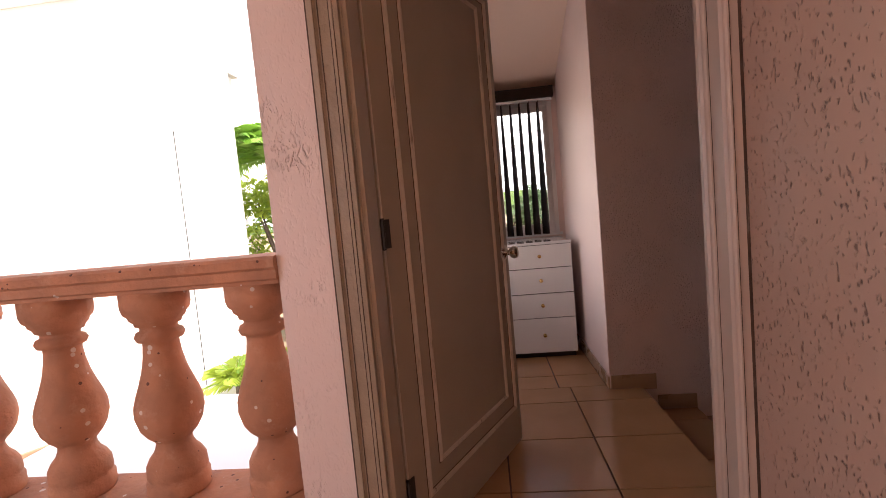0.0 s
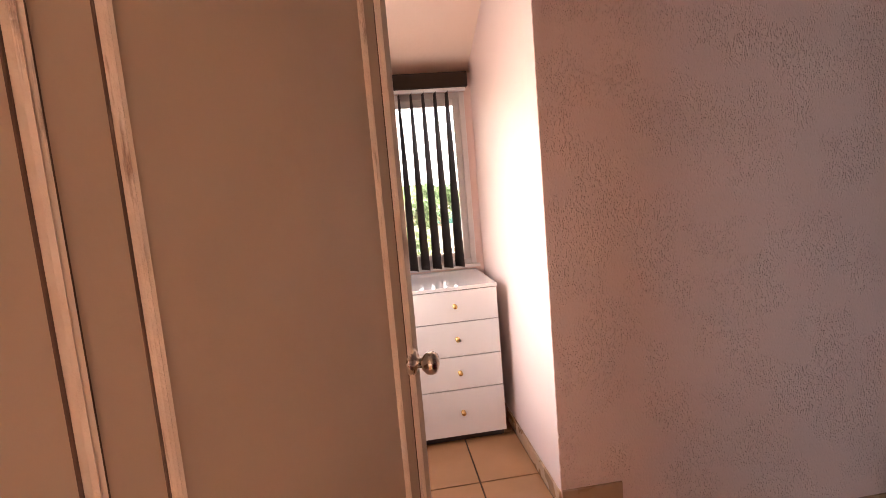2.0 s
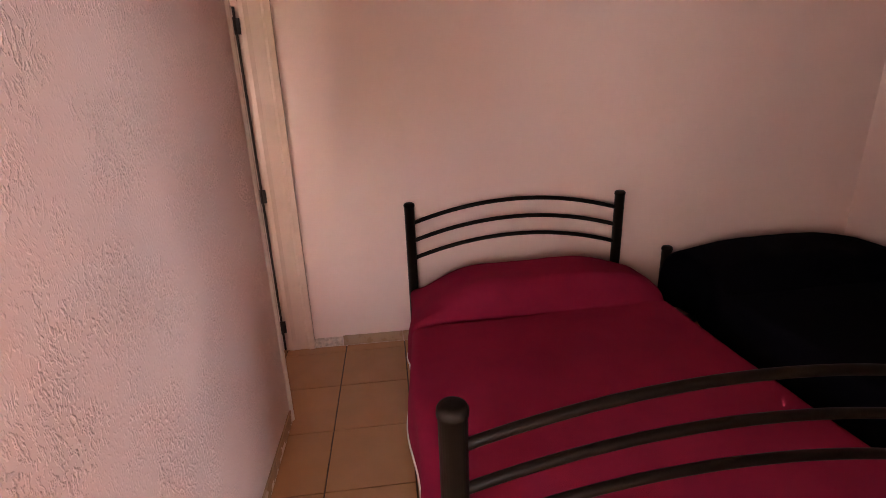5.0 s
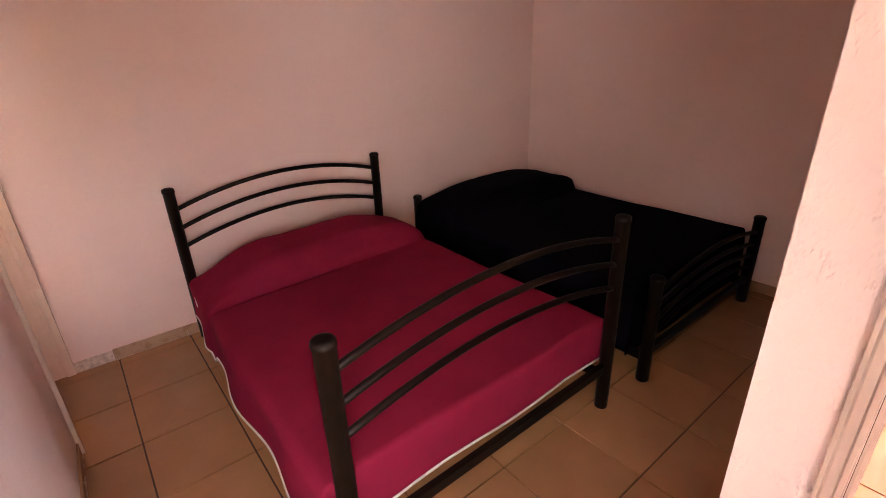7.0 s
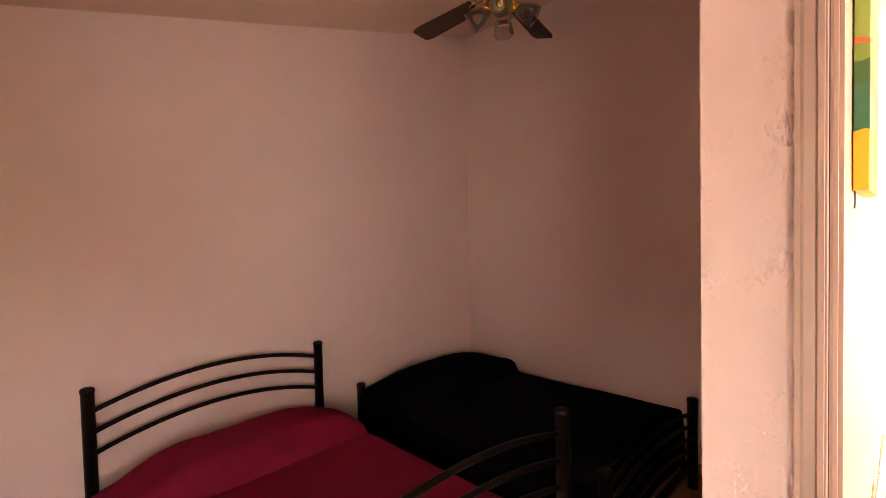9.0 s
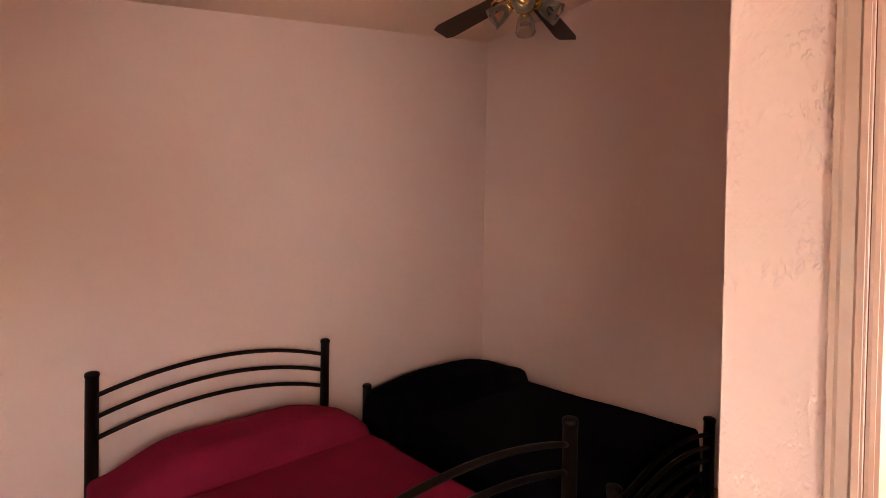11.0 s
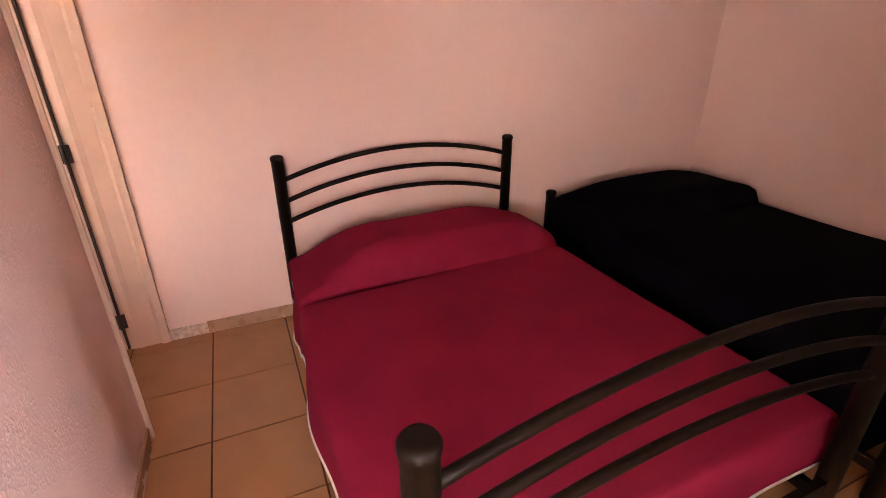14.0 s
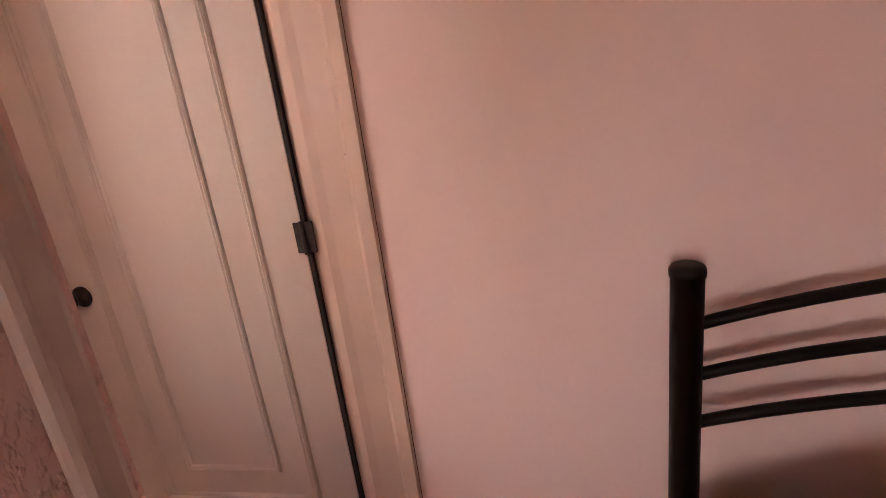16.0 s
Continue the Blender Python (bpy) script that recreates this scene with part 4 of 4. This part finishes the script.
for k in range(4):
    a = 35 + 90 * k
    m = pose(0, 0, -0.060, 0, 0, a) @ pose(0.045, 0, 0, 0, 122, 0)
    sh = part("lamp_arm", lathe([(0.012, 0), (0.016, 0.02), (0.024, 0.035), (0.026, 0.045)], 14, m), M_brass, fan, smooth=True)
    part("glass_shade", lathe([(0.026, 0.040), (0.034, 0.055), (0.045, 0.085), (0.050, 0.115), (0.056, 0.145), (0.054, 0.145), (0.047, 0.113), (0.03, 0.055), (0.01, 0.05)], 20, m),
         M_shade, sh, "frosted tulip glass shade", smooth=True)
md = pose(0, 0, -0.07, 0, 0, 0)
dirn = Vector((0.39 - FXC, 1.05 - FYC, 0)).normalized()
turn = math.degrees(math.atan2(dirn.y, dirn.x))
part("medallion", lathe([(0.022, 0.0), (0.022, 0.004), (0.018, 0.006)], 24, pose(0, 0, -0.07, 0, 0, turn) @ pose(0.054, 0, 0, 0, 90, 0)), M_hem, fan, "round white medallion")

# ---- balustrade ----
bal = thing("balustrade", "terracotta stone balustrade with turned balusters", "balustrade")
BALY = -0.095
rail_out = [(BALY + sgn * w, z) for sgn, side in ((-1, ((0.070, 0.944), (0.070, 0.953), (0.078, 0.958), (0.078, 0.981), (0.085, 0.988), (0.085, 1.009), (0.077, 1.017))),
                                            (1, ((0.077, 1.017), (0.085, 1.009), (0.085, 0.988), (0.078, 0.981), (0.078, 0.958), (0.070, 0.953), (0.070, 0.944)))) for w, z in side]
part("handrail", prism(rail_out, "x", HX0, -0.646), M_terra, bal)
part("base_rail", box(HX0, -0.646, BALY - 0.095, BALY + 0.095, 0.29, 0.361, 0.008), M_terra, bal)
part("base_wall", box(HX0, -0.646, BALY - 0.08, BALY + 0.08, -0.25, 0.29), M_white_ext, bal, "white plastered low wall")
BR, BH = 0.089, 0.583
prof = [(BR * a, BH * h) for h, a in ((0, .90), (.015, .93), (.07, .93), (.08, .84), (.10, .89), (.15, .87), (.185, .76), (.21, .62), (.235, .55), (.26, .52), (.275, .58),
        (.30, .74), (.34, .90), (.40, 1.0), (.45, .99), (.50, .90), (.56, .76), (.62, .64), (.68, .56), (.735, .52), (.755, .52), (.763, .66), (.785, .72), (.805, .66),
        (.813, .54), (.83, .54), (.838, .66), (.855, .69), (.87, .80), (.885, .82), (.90, .93), (.93, .98), (1.0, .98))]
bal_mesh = mesh_of(lathe(prof, 32), "baluster", M_terra, True)
for k in range(9):
    o = new("baluster", bal_mesh)
    o.parent = bal
    o.location = (-0.738 - 0.306 * k, BALY, 0.361)
    o.rotation_euler = (0, 0, 1.3 * k)

# ---- outside ----
GZ = -2.9
gb = bmesh.new()
gv = [gb.verts.new(p) for p in ((-710, -710, GZ), (710, -710, GZ), (710, 710, GZ), (-710, 710, GZ))]
gb.faces.new(gv)
structure("ground", gb, M_earth, "dry ground with grass reaching the distance", "ground")
structure("pavement", box(-22, 14, 2.8, 9.3, GZ + 0.002, GZ + 0.03), M_court, "sunlit pale concrete courtyard", "pavement")
structure("house_base", box(-3.55, XH + 0.15, HY0 - 0.15, YW + 0.15, GZ, -0.40), M_white_ext, "white plastered lower storey", "wall")
nb = thing("neighbour_house", "white plastered neighbouring house in full sun", "house")
part("wall", box(-22, -5.92, 9.3, 9.62, GZ, 6.9, 0.02), M_white_ext, nb)
part("wall", box(-22, -9.2, 9.62, 16.0, GZ, 6.9, 0.02), M_white_ext, nb)
part("roof", box(-22.2, -9.0, 9.1, 16.2, 6.9, 7.15, 0.03), M_white_ext, nb)
part("cable", tube([(-7.25, 9.28, GZ + 0.15), (-7.25, 9.28, 3.6)], 0.010, 8), M_iron, nb, "thin dark cable down the wall")
structure("kerb", box(-2.6, 2.6, -0.06, 0.06, GZ + 0.02, GZ + 0.14, 0.01, pose(-9.35, 6.35, 0, 0, 0, 61)), M_kerb, "terracotta kerb in the courtyard", "kerb")


def leaf_cloud(centers, count, size, seed, shape=(1, 1, 0.8), width=0.45):
    """Many small bent leaves scattered in clumps."""
    r = random.Random(seed)
    verts, faces = [], []
    for i in range(count):
        cx, cy, cz, cr = centers[r.randrange(len(centers))]
        d = Vector((r.gauss(0, 1), r.gauss(0, 1), r.gauss(0, 1))).normalized() * cr * (0.45 + 0.6 * r.random())
        p = Vector((cx + d.x * shape[0], cy + d.y * shape[1], cz + d.z * shape[2]))
        e = Euler((r.uniform(-1.0, 1.0), r.uniform(-1.0, 1.0), r.uniform(0, 6.28))).to_matrix()
        s = size * r.uniform(0.6, 1.35)
        k = len(verts)
        for q in ((-0.5, 0, 0), (0, width * 0.5, 0.08), (0.6, 0, -0.05), (0, -width * 0.5, 0.08)):
            verts.append(p + e @ (Vector(q) * s))
        faces.append((k, k + 1, k + 2, k + 3))
    me = bpy.data.meshes.new("crown")
    me.from_pydata(verts, [], faces)
    return me


def tree(label, x, y, h, spread_r, seed, material, count=2600, size=0.28):
    r = random.Random(seed)
    t = thing("tree", label, "tree", "garden trees", at=(x, y, GZ))
    tb = tube([(0, 0, 0), (0.08, 0.03, h * 0.25), (0.02, 0.1, h * 0.5), (0.1, 0.0, h * 0.75)], [0.16, 0.13, 0.10, 0.05], 8)
    centers = []
    for k in range(9):
        a = r.uniform(0, 6.28)
        q = r.uniform(0.3, 1.0) * spread_r
        tip = (q * math.cos(a), q * math.sin(a), h * r.uniform(0.5, 0.95))
        tube([(0.03, 0.05, h * 0.4), (tip[0] * 0.5, tip[1] * 0.5, (h * 0.42 + tip[2]) / 2), tip], [0.06, 0.045, 0.02], 6, tb)
        centers.append((*tip, spread_r * r.uniform(0.3, 0.55)))
    part("trunk", tb, M_bark, t)
    me = leaf_cloud(centers, count, size, seed)
    me.materials.append(material)
    c = new("crown", me)
    c.parent = t
    return t


def palm(label, x, y, h, n, length, seed, material=None):
    r = random.Random(seed)
    t = thing("palm_tree", label, "palm", "garden palms", at=(x, y, GZ))
    tb = tube([(0, 0, 0), (0.05, 0.02, h * 0.5), (0.02, 0.04, h)], [0.13, 0.10, 0.08], 10)
    part("trunk", tb, M_bark, t)
    for k in range(n):
        a = 6.283 * k / n + r.uniform(-0.2, 0.2)
        lift = r.uniform(0.35, 1.4)
        pts = []
        for i in range(9):
            f = i / 8
            d = length * f
            pts.append(Vector((math.cos(a) * d * math.cos(lift) * 0.95, math.sin(a) * d * math.cos(lift) * 0.95, h + d * math.sin(lift) - 0.42 * d * d / length * (1.2 + 0.5 * math.cos(lift)))))
        verts, faces = [], []
        side = Vector((-math.sin(a), math.cos(a), 0))
        m = 26
        for i in range(m):
            f = (i + 1.5) / (m + 1.5)
            q = f * 8
            j = min(int(q), 7)
            p = pts[j].lerp(pts[j + 1], q - j)
            ahead = (pts[j + 1] - pts[j]).normalized()
            ll = length * 0.34 * math.sin(math.pi * min(1, 0.18 + 0.85 * f)) + 0.05
            for s in (-1, 1):
                tip = p + (side * s * 0.8 + ahead * 0.6 + Vector((0, 0, -0.28 - 0.2 * r.random()))).normalized() * ll
                mid = p.lerp(tip, 0.45) + Vector((0, 0, 0.03))
                w = ahead * 0.034 * (length / 1.6)
                b0 = len(verts)
                verts += [p, mid + w, tip, mid - w]
                faces.append((b0, b0 + 1, b0 + 2, b0 + 3))
        me = bpy.data.meshes.new("frond")
        me.from_pydata(verts, [], faces)
        me.materials.append(material or M_palm)
        fr = new("frond", me)
        fr.parent = t
        part("rib", tube(pts, [0.018 - 0.0017 * i for i in range(9)], 5), M_palm, fr)
    return t


palm("tall green feather palm in the garden", -6.25, 12.1, 6.0, 32, 2.5, 5)
palm("low green palm at the foot of a wall", -6.3, 9.0, 0.35, 13, 1.5, 9, M_leaf_y)
palm("low green palm at the foot of a wall", -5.2, 9.6, 0.4, 13, 1.7, 12, M_leaf_y)
tree("yellow-green leafy garden tree", -6.9, 13.6, 5.6, 1.9, 21, M_leaf_y, 2600, 0.22)
tree("yellow-green leafy garden tree", -6.0, 17.0, 5.6, 2.2, 22, M_leaf, 2600, 0.3)
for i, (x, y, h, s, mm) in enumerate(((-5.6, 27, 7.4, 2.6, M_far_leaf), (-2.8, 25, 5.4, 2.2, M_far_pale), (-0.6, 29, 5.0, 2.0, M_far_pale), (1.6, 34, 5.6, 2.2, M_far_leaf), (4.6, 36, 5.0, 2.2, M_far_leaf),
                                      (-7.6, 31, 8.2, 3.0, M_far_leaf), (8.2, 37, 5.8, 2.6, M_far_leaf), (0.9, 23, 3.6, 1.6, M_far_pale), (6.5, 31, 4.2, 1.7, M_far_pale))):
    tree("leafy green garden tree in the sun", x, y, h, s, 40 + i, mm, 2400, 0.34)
gh = thing("garden_house", "low white house with a green sheet roof", "house")
part("wall", box(2.6, 7.2, 38, 42, GZ, GZ + 2.1), M_white_ext, gh)
part("roof", prism([(37.6, GZ + 2.1), (42.4, GZ + 2.1), (40, GZ + 2.9)], "x", 2.3, 7.5), M_roof_green, gh)
structure("boundary_wall", box(-16, 16, 20.6, 20.8, GZ, GZ + 1.3), M_white_ext, "low white garden wall", "wall")
hill = bmesh.new()
hp = [(-400 + 20 * i, 6 + 9 * math.sin(i * 0.37) + 5 * math.sin(i * 0.9 + 1)) for i in range(41)]
hv = [(hill.verts.new((x, 420, GZ)), hill.verts.new((x, 440, GZ + max(h, 2)))) for x, h in hp]
for a, b in zip(hv, hv[1:]):
    hill.faces.new([a[0], b[0], b[1], a[1]])
structure("backdrop_hills", hill, M_leaf, "far wooded hills", "backdrop")

haze = bmesh.new()
ring = [(haze.verts.new((700 * math.cos(a), 700 * math.sin(a), GZ - 2)), haze.verts.new((700 * math.cos(a), 700 * math.sin(a), 420))) for a in (2 * math.pi * k / 48 for k in range(48))]
for k in range(48):
    haze.faces.new([ring[k][0], ring[(k + 1) % 48][0], ring[(k + 1) % 48][1], ring[k][1]])
structure("backdrop_sky", haze, M_haze, "white hazy sky over the horizon", "backdrop")

# ---- skirting ----
def skirt(name, runs, parent_label):
    s = thing(name, parent_label, "skirting", kind="structure")
    for x0, x1, y0, y1, z0, z1 in runs:
        along_x = (x1 - x0) > (y1 - y0)
        n = max(1, round(max(x1 - x0, y1 - y0) / 0.4))
        for i in range(n):
            if along_x:
                a, b = x0 + (x1 - x0) * i / n, x0 + (x1 - x0) * (i + 1) / n
                part("skirting_tile", box(a + 0.001, b - 0.001, y0, y1, z0, z1, 0.002), M_skirt, s)
            else:
                a, b = y0 + (y1 - y0) * i / n, y0 + (y1 - y0) * (i + 1) / n
                part("skirting_tile", box(x0, x1, a + 0.001, b - 0.001, z0, z1, 0.002), M_skirt, s)
    return s


SK = 0.071
skirt("baseboard_bedroom", ((XH - 0.011, XH, YR + 0.012, 1.14, ZB, ZB + SK), (XP1, XH, YR, YR + 0.011, ZB, ZB + SK), (XP1, XP1 + 0.011, YR + 0.012, -0.02, ZB, ZB + SK),
      (1.0, XE - 0.072, YS - 0.011, YS, ZB, ZB + SK)), "beige ceramic skirting tiles along the bedroom walls")
skirt("baseboard_landing", ((XC + 0.002, 0.785, YS - 0.011, YS, -0.01, 0.078), (0.787, 1.0, YS - 0.011, YS, -0.139, -0.050), (XC - 0.010, XC, YS, YW, 0.0, 0.07)),
      "beige ceramic skirting tiles on the landing")
sk_hall = skirt("baseboard_hall", ((XP0 - 0.011, XP0, HY0 + 0.03, -0.18, -0.005, 0.08),), "beige ceramic skirting tiles in the hall")
bk = box(XH - 0.014, XH, 1.142, 1.335, ZB, ZB + 0.062, 0.004)
r7 = random.Random(4)
bmesh.ops.subdivide_edges(bk, edges=bk.edges[:], cuts=3, use_grid_fill=True)
for v in bk.verts:
    v.co.x += r7.uniform(-0.004, 0.003)
    v.co.z += r7.uniform(-0.006, 0.006) if v.co.z > ZB + 0.03 else 0
structure("broken_plaster", bk, M_plaster, "broken raw plaster where a skirting tile is missing", "plaster")

# ---- floor tiles ----
tile_meshes = {}


def tiles(parent, xs, ys, x0, x1, y0, y1, ztop, gap=0.0034, skip=None):
    for a, b in zip(xs, xs[1:]):
        for c, d in zip(ys, ys[1:]):
            ax, bx = max(a + gap, x0), min(b - gap, x1)
            cy, dy = max(c + gap, y0), min(d - gap, y1)
            if bx - ax < 0.02 or dy - cy < 0.02 or (skip and skip((ax + bx) / 2, (cy + dy) / 2)):
                continue
            w, h = round(bx - ax, 3), round(dy - cy, 3)
            if (w, h) not in tile_meshes:
                tile_meshes[(w, h)] = mesh_of(box(-w / 2, w / 2, -h / 2, h / 2, -0.012, 0.0, 0.0018), "tile", M_tile)
            o = new("tile", tile_meshes[(w, h)])
            o.parent = parent
            o.location = ((ax + bx) / 2, (cy + dy) / 2, ztop)


lx = [0.312 + 0.402 * k for k in range(-3, 3)]
tiles(floor_land, lx, [0.4 + 0.404 * k for k in range(-2, 4)], XL, STEP + 0.012, -0.15, 1.412, 0.0)
tiles(floor_land, [0.248 + 0.402 * k for k in range(-3, 3)], [1.414 + 0.2, 1.414 + 0.604, 1.414 + 1.01, 1.414 + 1.41], XL, XC - 0.011, 1.412, YW, 0.0)
tiles(floor_land, [0.248 + 0.402 * k for k in range(-3, 3)], [1.21, 1.614], XL, XC - 0.011, 1.416, 1.62, 0.0)
tiles(floor_step, [STEP - 0.02, 1.2], [0.4 + 0.404 * k for k in range(-2, 4)], STEP - 0.008, 0.995, 0.0, YS - 0.012, -0.129)
part("riser", box(STEP - 0.01, STEP, 0.0, YS - 0.012, -0.140, -0.012), M_tile, floor_land)
part("riser", box(0.985, 0.993, 0.0, YS - 0.012, ZB, -0.141), M_tile, floor_step)
tiles(floor_bed, [1.499 + 0.4085 * k for k in range(-3, 7)], [1.119 + 0.405 * k for k in range(-10, 5)], XP1, XH - 0.012, YR + 0.012, YW, ZB,
      skip=lambda x, y: (0.7 < x < 0.985 and 0 < y) or (y > YS and x < XE))
tiles(floor_hall, [0.312 + 0.402 * k for k in range(-10, 3)], [-0.004 - 0.404 * k for k in range(10, -1, -1)], HX0, XP0 - 0.012, HY0, -0.165, 0.0)
